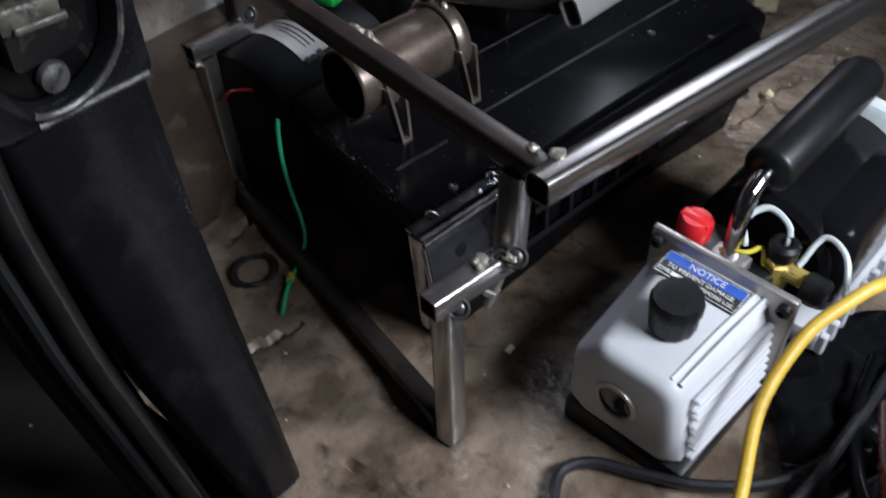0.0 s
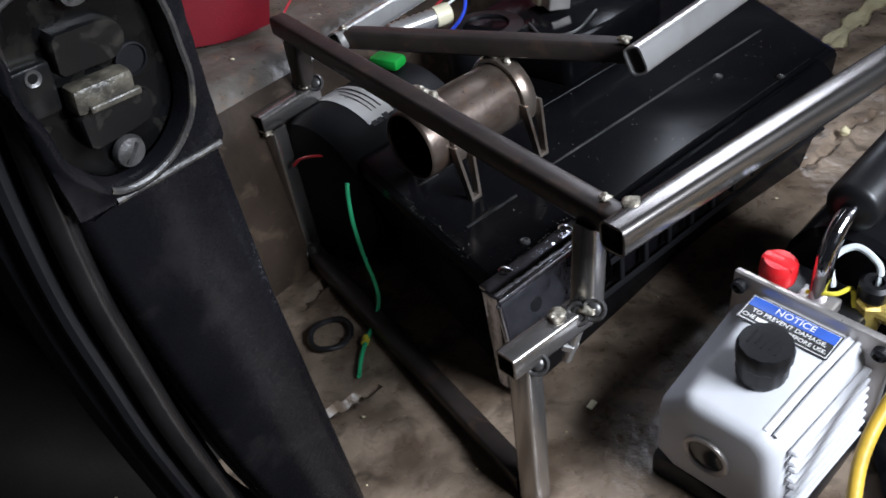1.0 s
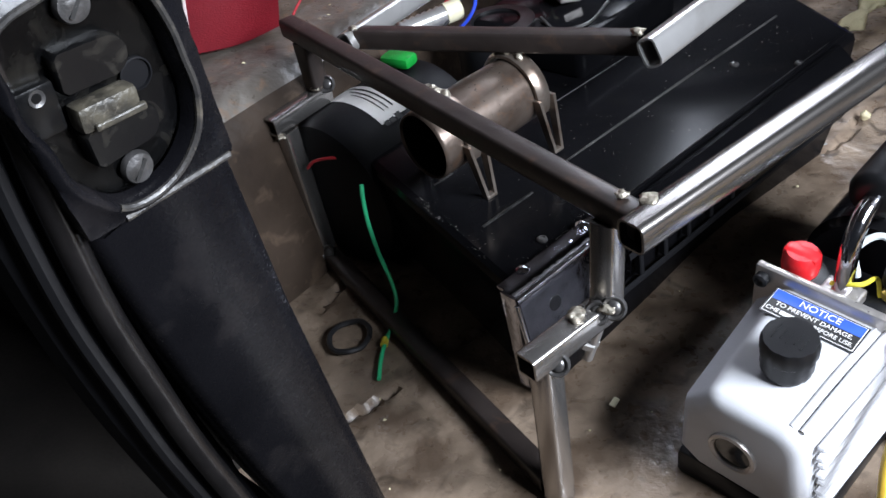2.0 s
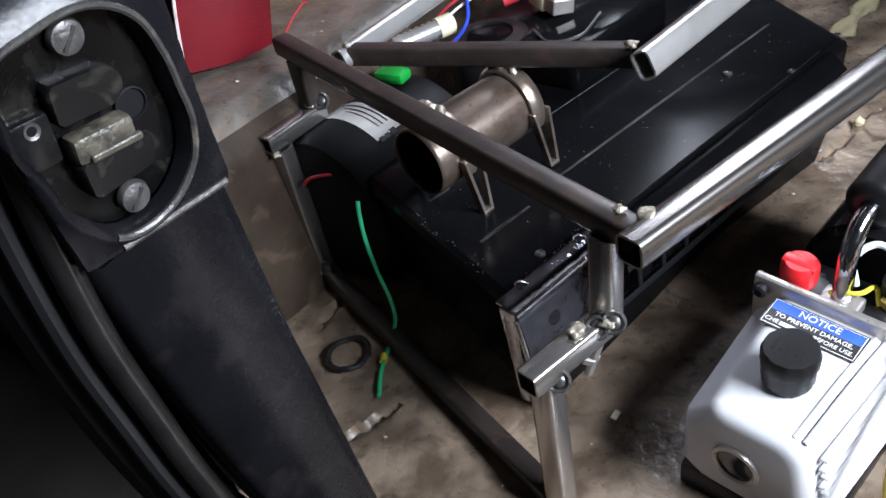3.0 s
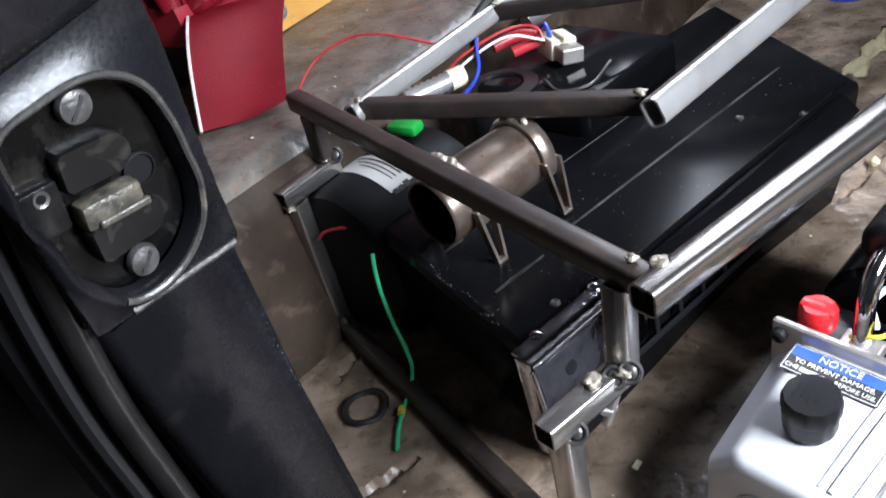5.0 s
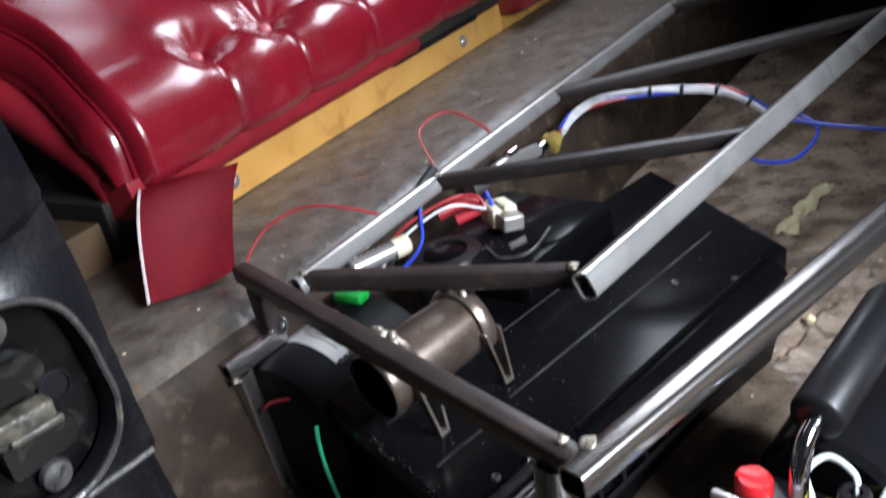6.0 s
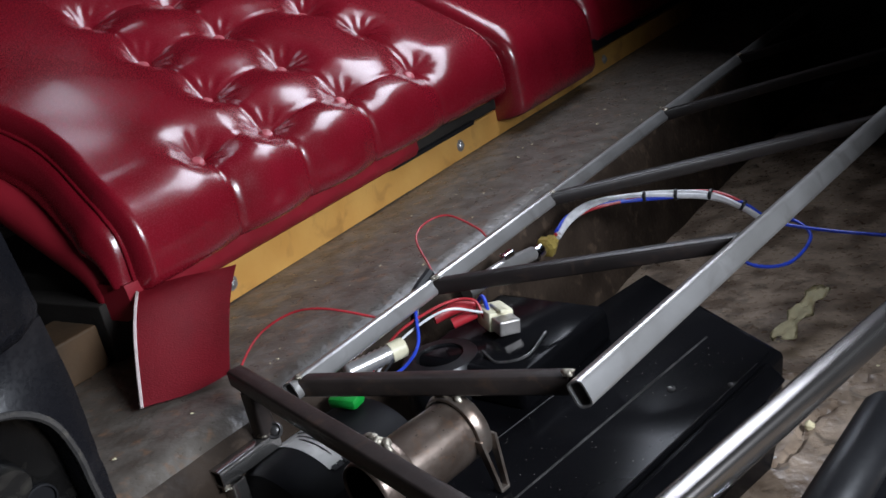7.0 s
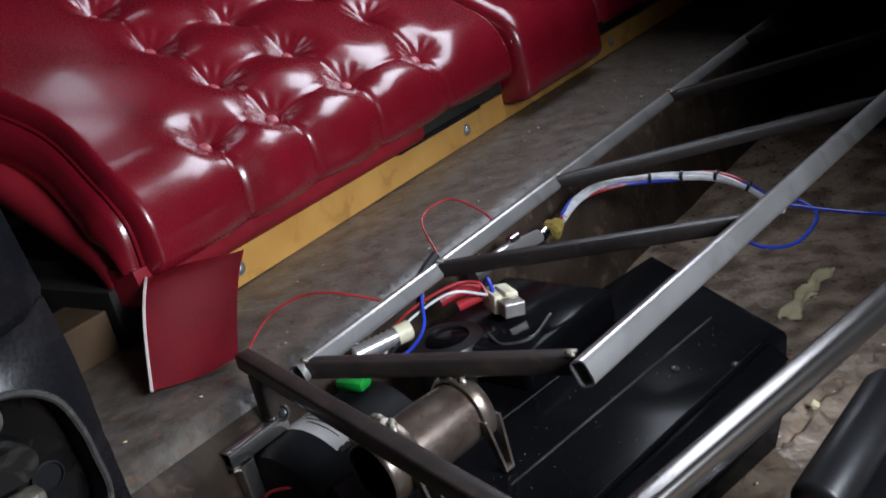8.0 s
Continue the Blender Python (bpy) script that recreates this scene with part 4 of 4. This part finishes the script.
for v in [-0.47 + 0.018 * k for k in range(26)] + [-0.0215]:
    e, l = edge_u(v), left_u(v) + 0.022
    secs.append([on_p(l, v, -0.05), on_p(l, v, -0.010), on_p(l + 0.006, v, -0.003), on_p(e - 0.012, v, -0.001), on_p(e - 0.004, v, -0.003), on_p(e, v, -0.009), on_p(e - 0.022, v, -0.05)])
under(pil, part("lower_panel", solid(bm, secs), PILLAR, smooth=True, sharp=50))
# upper panel with a latch recess cut through it
OC = (0.004, 0.036)
RECESS_AT = [(-0.020, 0.086), (0.002, 0.0885), (0.0253, 0.084), (0.0385, 0.0708), (0.0420, 0.050), (0.0404, 0.0319), (0.0370, 0.012), (0.0303, -0.0003), (0.0108, -0.0111), (-0.013, -0.0075), (-0.0225, 0.006), (-0.026, 0.036), (-0.025, 0.066)]
rec = [(math.atan2(v - OC[1], u - OC[0]), math.hypot(u - OC[0], v - OC[1])) for u, v in RECESS_AT]
rec.sort()
rec = [(a - 2 * math.pi, r) for a, r in rec[-2:]] + rec + [(a + 2 * math.pi, r) for a, r in rec[:2]]


def recess_r(a):
    """Radius of the recess in the direction a from its middle."""
    a = (a + math.pi) % (2 * math.pi) - math.pi
    for i in range(1, len(rec) - 2):
        (x1, y1), (x2, y2) = rec[i], rec[i + 1]
        if x1 <= a <= x2:
            t = (a - x1) / (x2 - x1)
            y0, y3 = rec[i - 1][1], rec[i + 2][1]
            return 0.5 * (2 * y1 + (y2 - y0) * t + (2 * y0 - 5 * y1 + 4 * y2 - y3) * t * t + (3 * y1 - y0 - 3 * y2 + y3) * t ** 3)
    return rec[0][1]


def low_v(u):
    return -0.0188 - 0.215 * u


bm = bmesh.new()
N = 96
rings = [[] for _ in range(8)]
for k in range(N):
    a = 2 * math.pi * k / N
    du, dv = math.cos(a), math.sin(a)
    t = 0.0
    while True:
        t += 0.0006
        u, v = OC[0] + du * t, OC[1] + dv * t
        if u > edge_u(v) - 0.0015 or u < left_u(v) + 0.020 or v < low_v(u) or v > 0.112:
            break
    r = min(recess_r(a), t * 0.97)
    ro = min(r + 0.0062, t * 0.992)
    pt = lambda x, n: on_p(OC[0] + du * x, OC[1] + dv * x, n)
    inset = 0.026 if u > 0.02 and v > -0.01 else 0.0
    rings[0].append(on_p(u - inset, v, -0.045))
    rings[1].append(on_p(u, v, 0.0015))
    rings[2].append(pt(t * 0.992 if t > ro * 1.02 else t, 0.0042))
    rings[3].append(pt(ro, 0.0048))
    rings[4].append(pt(r + 0.0045 if r + 0.0045 < t else r, 0.0068))
    rings[5].append(pt(r + 0.0018 if r + 0.0018 < t else r, 0.0068))
    rings[6].append(pt(r, 0.0045))
    rings[7].append(pt(r - 0.0016, -0.0030))
under(pil, part("upper_panel", solid(bm, rings, cap=False), PILLAR, smooth=True, sharp=60))
bm = bmesh.new()
bm.faces.new([bm.verts.new(p - PN * 0.002) for p in rings[7]])
bmesh.ops.solidify(bm, geom=bm.faces[:], thickness=0.004)
under(pil, part("recess_floor", bm, RECESS, label="glossy black dusty floor of the latch recess"))
# shoulder above
bm = bmesh.new()
secs = []
for k, v in enumerate((0.108, 0.112, 0.118, 0.16, 0.22, 0.30, 0.40, 0.55)):
    e, l = edge_u(v), left_u(v) + 0.02
    n = (0.006, 0.011, 0.0150, 0.008, 0.006, 0.006, 0.006, 0.006)[k]
    secs.append([on_p(l, v, -0.05), on_p(l, v, n - 0.004), on_p(l + 0.006, v, n), on_p(e - 0.014, v, n), on_p(e - 0.003, v, n - 0.006), on_p(e - 0.028, v, -0.05)])
under(pil, part("shoulder", solid(bm, secs), PILLAR, smooth=True, sharp=45))
rim = []
for k in range(61):
    a = radians(-118 + 232 * k / 60)
    rim.append(on_p(OC[0] + (recess_r(a) + 0.0022) * math.cos(a), OC[1] + (recess_r(a) + 0.0022) * math.sin(a), 0.0060))
under(pil, part("recess_rim", cable(rim, 0.0019, 8, 1), WORNSHEEN, smooth=True, label="rim of the latch recess, greyed for wear and sheen"))
under(pil, part("panel_lip", cable([on_p(u, low_v(u) + 0.0012, 0.0036) for u in (-0.018, -0.002, 0.014, 0.030, 0.0405)], 0.0022, 8), WORNSHEEN, smooth=True),
      part("seal_strip", cable([on_p(seal_u(v), v, -0.012) for v in (0.12, 0.06, 0.0, -0.06, -0.12, -0.18, -0.26, -0.34, -0.42, -0.47)], 0.0075, 10), RUBBER, smooth=True),
      part("seal_strip", cable([on_p(seal_u(v) - 0.013, v, -0.022) for v in (0.12, 0.06, 0.0, -0.06, -0.12, -0.18, -0.26, -0.34, -0.42, -0.47)], 0.005, 8), BLACK, smooth=True),
      part("channel", cable([on_p(seal_u(v) - 0.006, v, -0.04) for v in (0.12, 0.0, -0.12, -0.26, -0.47)], 0.022, 8, flat=0.6), VOID, smooth=True))
for u, v in ((0.001, -0.001), (0.015, 0.077)):
    s = under(pil, part("screw", lathe(on_p(u, v, -0.003), PN, [(0.0078, 0), (0.0080, 0.001), (0.0070, 0.0035), (0.003, 0.0048), (0.0004, 0.005)], 24), SCREW, smooth=True))
    nest(s, part("screw_slot", slab(axes(on_p(u, v, 0.0012), PU * 0.8 + PD * 0.6, PN), -0.0052, 0.0052, -0.0009, 0.0009, 0, 0.0008), INK))


def pill_plate(c, w, h, n0, n1, tilt, bev=0.0015):
    m = axes(on_p(*c, 0), PU * math.cos(radians(tilt)) + PD * math.sin(radians(tilt)), PN)
    bm = bmesh.new()
    k = 16
    pts = [(w / 2 - h / 2 + h / 2 * math.cos(2 * math.pi * i / 32 - math.pi / 2), h / 2 * math.sin(2 * math.pi * i / 32 - math.pi / 2)) for i in range(k + 1)] + [(-w / 2 + 0.002, h / 2), (-w / 2, h / 2 - 0.002), (-w / 2, -h / 2 + 0.002), (-w / 2 + 0.002, -h / 2)]
    return solid(bm, [[m @ Vector((x, y, n0)) for x, y in pts], [m @ Vector((x, y, n1 - bev)) for x, y in pts], [m @ Vector((x * 0.95, y * 0.94, n1)) for x, y in pts]])


under(pil, part("latch_pad", pill_plate((0.0085, 0.0545), 0.033, 0.0185, -0.005, 0.0030, -16), RECESS, smooth=True, sharp=40),
      part("latch_pad", pill_plate((0.0035, 0.0205), 0.035, 0.0185, -0.005, 0.0048, -10), RECESS, smooth=True, sharp=40),
      part("striker_block", slab(axes(on_p(0.0030, 0.0355, 0), PU * 0.966 - PD * 0.259, PN), -0.0150, 0.0140, -0.0065, 0.0060, -0.004, 0.0075, 0.0028), LATCHM, smooth=True),
      part("striker_lip", slab(axes(on_p(0.0050, 0.0310, 0), PU * 0.966 - PD * 0.259, PN), -0.0130, 0.0120, -0.0022, 0.0014, 0.006, 0.0092, 0.0010), LATCHM),
      # Black disc put in for the dark of the hole.
      part("latch_hole_disc", lathe(on_p(0.0235, 0.0345, -0.0044), PN, [(0.0078, 0), (0.0078, 0.0018), (0.0070, 0.0020), (0.0066, 0.0008), (0.001, 0.0008)], 24), VOID),
      part("latch_tongue", slab(axes(on_p(-0.020, 0.052, 0), PU * 0.97 - PD * 0.24, PN), -0.009, 0.009, -0.013, 0.010, -0.006, 0.002, 0.002), RECESS, smooth=True),
      part("tongue_rivet", lathe(on_p(-0.0185, 0.057, 0.0016), PN, [(0.0038, 0), (0.0036, 0.001), (0.0022, 0.0004), (0.0005, 0.0002)], 16), SCREW, smooth=True))

# ---- seat ----
ST, SF, SP = Vector((0.4202, 0.9074, 0)), Vector((0.9074, -0.4202, 0)), Vector((-0.417, 1.219, 0.23))
SK = 1.13     # length of one unit along the seat


def on_s(s, f, z):
    return SP + ST * (s * SK) + SF * f + Vector((0, 0, z))


SM = Matrix(((ST.x * SK, SF.x, 0, SP.x), (ST.y * SK, SF.y, 0, SP.y), (0, 0, 1, SP.z), (0, 0, 0, 1)))
board = thing("seat_base_board", on_s(0.3, 0, 0), "yellow varnished plywood board along the seat base", "board")
under(board, part("plank", slab(SM, -0.10, 1.9, -0.020, 0.0, 0.001, 0.056, 0.0015), WOOD))
for s in (0.017, 0.601, 1.25):
    ws = under(board, part("washer", lathe(on_s(s, 0, 0.028), SF, [(0.012, 0), (0.012, 0.0015), (0.008, 0.002)], 20), ZINC, smooth=True))
    nest(ws, part("bolt_head", lathe(on_s(s, 0.0015, 0.028), SF, [(0.0075, 0), (0.008, 0.003), (0.005, 0.006), (0.001, 0.007)], 16), ZINC, smooth=True))
blk = thing("wood_block", on_s(-0.30, -0.1, 0), "brown wooden block in the dark under the seat", "block")
under(blk, part("timber", slab(SM, -0.275, -0.165, -0.13, -0.035, 0.0, 0.062, 0.003), DIMWOOD))
under(board, part("rear_panel", slab(SM, -0.16, 2.2, -0.60, -0.024, 0.0, 0.085, 0.002), DARKFILL))

SL = 0.6 / math.hypot(1, 0.6), 1 / math.hypot(1, 0.6)     # rise and run of the sloping face
BUT = [(0.040, 0.055), (0.166, 0.049), (0.333, 0.048), (0.507, 0.032), (0.161, 0.172), (0.328, 0.180), (0.534, 0.186), (0.158, 0.312), (0.321, 0.320), (0.517, 0.309), (0.16, 0.45), (0.325, 0.45), (0.52, 0.45)]
PLEATS = [(a, b) for i, a in enumerate(BUT) for b in BUT[i + 1:] if abs(a[0] - b[0]) < 0.04 and abs(a[1] - b[1]) < 0.16] + [(b, (b[0] - 0.012 + 0.02 * (i % 2), -0.13)) for i, b in enumerate(BUT[:4])]


ROWS_T = [(a, b) for i, a in enumerate(BUT) for b in BUT[i + 1:] if abs(a[1] - b[1]) < 0.04 and abs(a[0] - b[0]) < 0.2]


def seg_dist(p, a, b):
    ax, ay, bx, by = *a, *b
    t = max(0, min(1, ((p[0] - ax) * (bx - ax) + (p[1] - ay) * (by - ay)) / ((bx - ax) ** 2 + (by - ay) ** 2)))
    return math.hypot(p[0] - ax - t * (bx - ax), p[1] - ay - t * (by - ay))


def puff(s, q):
    d1 = min(math.hypot(s - b[0], q - b[1]) for b in BUT)
    d2 = min(seg_dist((s, q), a, b) for a, b in PLEATS)
    d3 = min(seg_dist((s, q), a, b) for a, b in ROWS_T)
    near = min(BUT, key=lambda b: math.hypot(s - b[0], q - b[1]))
    fold = 0.0016 * math.sin(11 * math.atan2(q - near[1], s - near[0]) + 30 * near[0]) * math.exp(-((d1 - 0.026) / 0.014) ** 2)
    return fold - 0.005 * math.exp(-(d1 / 0.013) ** 2) - 0.013 * math.exp(-(d1 / 0.046) ** 2) - 0.005 * math.exp(-(d2 / 0.005) ** 2) - 0.011 * math.exp(-(d2 / 0.036) ** 2) - 0.003 * math.exp(-(d3 / 0.005) ** 2) - 0.011 * math.exp(-(d3 / 0.034) ** 2)


def face_point(q, f0, zb):
    """Profile of the cushion: front, rounded brow, sloping face. q = 0 at the brow."""
    brow = 0.065
    if q < -brow:
        return Vector((f0, 0.2 + q * 0.95 + 0.0, 0)), Vector((1, 0, 0))
    if q > brow:
        e = q
        return Vector((f0 - e * SL[1] - 0.004, 0.2 + e * SL[0], 0)), Vector((SL[0], SL[1], 0))
    t = (q + brow) / (2 * brow)
    a, b, c = Vector((f0, 0.2 - brow * 0.95, 0)), Vector((f0, 0.205, 0)), Vector((f0 - brow * SL[1] - 0.004, 0.2 + brow * SL[0], 0))
    p = a * (1 - t) ** 2 + b * 2 * t * (1 - t) + c * t * t
    n = Vector((1, 0, 0)).lerp(Vector((SL[0], SL[1], 0)), t).normalized()
    return p, n


def welt_s(q):
    """Where the welt of the tufted cushion's end runs, by the way up its face."""
    pts = ((-0.2, -0.134), (0.0, -0.132), (0.20, -0.103), (0.38, -0.135), (0.7, -0.15))
    for (a, b), (c, d) in zip(pts, pts[1:]):
        if q <= c:
            t = (q - a) / (c - a)
            return b + (d - b) * (t * t * (3 - 2 * t))
    return pts[-1][1]


def cushion(s0, s1, f0, q0, q1, tufted, ns, nq, r=0.03):
    bm = bmesh.new()
    g = []
    s_low = s0
    for i in range(ns + 1):
        col = []
        for j in range(nq + 1):
            q = q0 + (q1 - q0) * j / nq
            s0 = welt_s(q) if tufted else s_low
            s = s0 + (s1 - s0) * i / ns
            p, n = face_point(q, f0, 0)
            d = (puff(s, q) + 0.014) if tufted else 0.006
            es = min((s - s0) * (2.2 if tufted else 1), s1 - s, r)
            eq = min(q - q0, q1 - q, r)
            d -= (r - math.sqrt(max(0, r * r - (r - es) ** 2))) * 0.9 + (r - math.sqrt(max(0, r * r - (r - eq) ** 2))) * 0.9
            d += 0.003 * noise.noise(Vector((s * 9, q * 9, 1)))
            col.append(bm.verts.new(on_s(s, p.x + n.x * d, p.y + n.y * d)))
        g.append(col)
    for i in range(ns):
        for j in range(nq):
            bm.faces.new((g[i][j], g[i + 1][j], g[i + 1][j + 1], g[i][j + 1]))
    # sides and back close the body
    rim = [g[i][0] for i in range(ns + 1)] + [g[ns][j] for j in range(1, nq + 1)] + [g[i][nq] for i in range(ns - 1, -1, -1)] + [g[0][j] for j in range(nq - 1, 0, -1)]
    back = []
    for v in rim:
        k = v.co - SP
        back.append(bm.verts.new(v.co - SF * 0.10 + Vector((0, 0, -0.05 if k.z > 0.22 else 0.0))))
    m = len(rim)
    for i in range(m):
        bm.faces.new((rim[i], rim[(i + 1) % m], back[(i + 1) % m], back[i]))
    bm.faces.new(back)
    return bm


seat = thing("tufted_seat", on_s(0.3, 0, 0.06), "deep red button-tufted leather seat cushion with glossy folds", "car seat")
under(seat, part("tufted_cushion", cushion(-0.14, 0.725, 0.045, -0.112, 0.62, True, 190, 150, 0.026), RED, smooth=True, sharp=180))
for b in BUT:
    p, n = face_point(b[1], 0.045, 0)
    d = SF * n.x + Vector((0, 0, n.y))
    under(seat, part("button", lathe(on_s(b[0], p.x, p.y) + d * -0.0275, d, [(0.0095, 0), (0.0105, 0.002), (0.0085, 0.0055), (0.003, 0.0072)], 18), REDBTN, smooth=True))
under(seat, part("bolster", cushion(0.74, 1.085, 0.070, -0.175, 0.60, False, 60, 90, 0.035), RED, smooth=True, sharp=180, label="plain red leather bolster"))


def welt_point(q, lift=0.0):
    p, n = face_point(q, 0.045, 0)
    return on_s(welt_s(q) - 0.001, p.x - n.x * (0.020 - lift), p.y - n.y * (0.020 - lift))


QS = [-0.095 + 0.0179 * k for k in range(41)]
under(seat, part("piping", cable([welt_point(q, 0.003) for q in QS], 0.0030, 8, 2), RED, smooth=True))
bm = bmesh.new()
secs = []
for q in QS:
    p, n = face_point(max(q, -0.06), 0.045, 0)
    back = SF * (-n.x - 0.25) + Vector((0, 0, -n.y - 0.12))
    back.normalize()
    hgt = 0.088 * min(1.0, 0.28 + (q + 0.095) / 0.11)
    w0 = welt_point(q)
    secs.append([w0 + back * (hgt * t) - ST * (0.024 * math.sin(math.pi * min(1, t * 0.92 + 0.08)) ** 0.8) for t in (0.0, 0.12, 0.3, 0.5, 0.7, 0.88, 1.0)] + [w0 + back * hgt + ST * 0.05, w0 + ST * 0.05 + back * 0.01])
under(seat, part("end_gusset", solid(bm, secs), RED, smooth=True, sharp=70, label="rounded red leather end panel of the cushion"))
bm = bmesh.new()
secs = []
for q in QS:
    p, n = face_point(max(q, -0.04), 0.045, 0)
    f, z = p.x - 0.062, max(p.y - 0.105, 0.058)
    secs.append([on_s(-0.135, f, z + 0.045), on_s(-0.150, f - 0.004, z + 0.035), on_s(-0.152, f - 0.012, z + 0.01), on_s(-0.145, f - 0.02, z), on_s(-0.06, f - 0.02, z), on_s(-0.06, f, z + 0.045)])
under(seat, part("end_band", solid(bm, secs), REDFLAT, smooth=True, sharp=70, label="dull red vinyl band under the end panel"))
bm = bmesh.new()
secs = []
for k in range(40):
    s = -0.150 + 0.60 * k / 39
    w = 0.004 * math.sin(k * 1.1) + 0.003 * math.sin(k * 2.7)
    secs.append([on_s(s, 0.028 + w, 0.112), on_s(s, 0.032 + w, 0.082 + w), on_s(s, 0.022 + w, 0.066 + w * 0.6), on_s(s, 0.010, 0.060), on_s(s, -0.03, 0.060), on_s(s, -0.03, 0.112)])
under(seat, part("skirt", solid(bm, secs), REDFLAT, smooth=True, sharp=60, label="loose red vinyl skirt under the cushion"))
under(seat, part("webbing", slab(SM, 0.385, 0.640, -0.005, 0.017, 0.058, 0.068, 0.003), BLACK))
under(seat, part("underside", slab(SM, -0.13, 0.73, -0.30, 0.012, 0.062, 0.110, 0.004), DARKFILL))
seat2 = thing("second_seat", on_s(1.5, 0, 0.06), "red leather seat beyond the bolster, in the dark", "car seat")
under(seat2, part("plain_cushion", cushion(1.16, 1.95, 0.03, -0.125, 0.55, False, 40, 60), RED, smooth=True, sharp=180),
      part("webbing", slab(SM, 1.11, 1.42, -0.005, 0.026, 0.068, 0.098, 0.004), BLACK))
flap = thing("hanging_flap", on_s(-0.1, 0.05, 0.05), "loose red vinyl flap with a pale cut edge", "flap")
bm = bmesh.new()
top0, top1 = on_s(-0.140, 0.034, 0.098), on_s(0.010, 0.034, 0.066)
bot0, bot1 = Vector((-0.405, 0.911, 0.237)), Vector((-0.318, 0.973, 0.237))
g = []
for i in range(25):
    col = []
    for j in range(25):
        x, y = i / 24, j / 24
        p = top0.lerp(top1, x).lerp(bot0.lerp(bot1, x), y)
        p.z += 0.016 * math.sin(y * math.pi) + 0.003 * math.sin(x * 5 + y * 2)
        col.append(bm.verts.new(p))
    g.append(col)
for i in range(24):
    for j in range(24):
        bm.faces.new((g[i][j], g[i + 1][j], g[i + 1][j + 1], g[i][j + 1]))
edge_pts = [g[0][j].co.copy() for j in range(0, 25, 3)]
bmesh.ops.solidify(bm, geom=bm.faces[:], thickness=0.0025)
under(flap, part("vinyl_sheet", bm, REDFLAT, smooth=True), part("cut_edge", cable(edge_pts, 0.0022, 6, 3), CUTEDGE, smooth=True))

# ---- scraps on the floor ----
tp = thing("masking_tape_scrap", (0.367, 1.307, 0.0), "crumpled cream masking tape scrap on the floor", "tape scrap")
bm = bmesh.new()
g = [[bm.verts.new(Vector((0.359 + 0.085 * i / 16, 1.294 + 0.095 * i / 16, 0.02)) + Vector((0.78, -0.6, 0)) * (0.03 * (j / 6 - 0.5) * (1 + 0.3 * math.sin(i))) + Vector((0, 0, 0.03 * i / 16 + 0.012 * noise.noise(Vector((i * 0.5, j * 0.6, 2)))))) for j in range(7)] for i in range(17)]
for i in range(16):
    for j in range(6):
        bm.faces.new((g[i][j], g[i + 1][j], g[i + 1][j + 1], g[i][j + 1]))
bmesh.ops.solidify(bm, geom=bm.faces[:], thickness=0.0015)
under(tp, part("tape", bm, MASK, smooth=True, sharp=180))
rnd = random.Random(5)
bm = bmesh.new()
for k in range(240):
    p = at(rnd.uniform(0.1, 1.9), rnd.uniform(-0.60, 0.35), 0.001)
    if k > 180:
        p = at(rnd.uniform(0.4, 2.0), rnd.uniform(-0.93, -0.73), 0.2315)
    r = rnd.uniform(0.0006, 0.0024)
    vs = [bm.verts.new(p + Vector((r * rnd.uniform(0.5, 1.6) * math.cos(a), r * math.sin(a), rnd.uniform(0, 0.0015)))) for a in (0, 1.3, 2.5, 3.9, 5.1)]
    tip = bm.verts.new(p + Vector((0, 0, r * 0.8)))
    for a, b in zip(vs, vs[1:] + vs[:1]):
        bm.faces.new((a, b, tip))
tagged(part("floor_grit", bm, MASK), "small pale chips and grit strewn over the floor", "grit", kind="stuff")
wire("wire_scrap", "thin bright scrap of wire on the floor", [(0.259, 1.01, 0.004), (0.28, 1.02, 0.006), (0.302, 1.027, 0.004)], 0.0012, ZINC)
ch = thing("plastic_chip", (0.067, 0.61, 0.0), "small pale chip on the floor by the frame", "chip")
under(ch, part("flake", slab(axes((0.067, 0.61, 0.001), (0.4, 0.9, 0), (0.3, 0, 1)), -0.006, 0.006, -0.003, 0.003, 0.0, 0.0018, 0.0006, 1), CREAM))
yc = thing("foam_crumb", (0.354, 1.088, 0.0), "small yellow crumb on the floor", "crumb")
under(yc, part("crumb", blob((0.354, 1.088, 0.004), 0.006, 77), MASK, smooth=True, sharp=180))
for p in ((0.27, 0.93, 0.125), (0.305, 0.99, 0.13), (0.315, 1.02, 0.10)):
    q = A + el * ((Vector((p[0], p[1])) - A).dot(el))
    under(unit, part("side_bolt", lathe(Vector((q.x, q.y, p[2])) + n_side * 0.001, n_side, [(0.006, 0), (0.006, 0.004), (0.003, 0.006), (0.0005, 0.0062)], 10), ZINC, smooth=True))
trim = thing("red_trim_edge", (0.375, 0.455, 0.0), "dark red leather trim edge standing beside the pump", "trim")
under(trim, part("trim_roll", cable([(0.372, 0.36, 0.0), (0.370, 0.41, 0.05), (0.368, 0.45, 0.085), (0.372, 0.49, 0.10)], 0.018, 14), RED, smooth=True),
      part("trim_panel", slab(axes((0.385, 0.36, 0.0), (0, 1, 0.0), (0, 0, 1)), 0.0, 0.15, -0.03, 0.002, 0.0, 0.07, 0.006), RED, smooth=True))
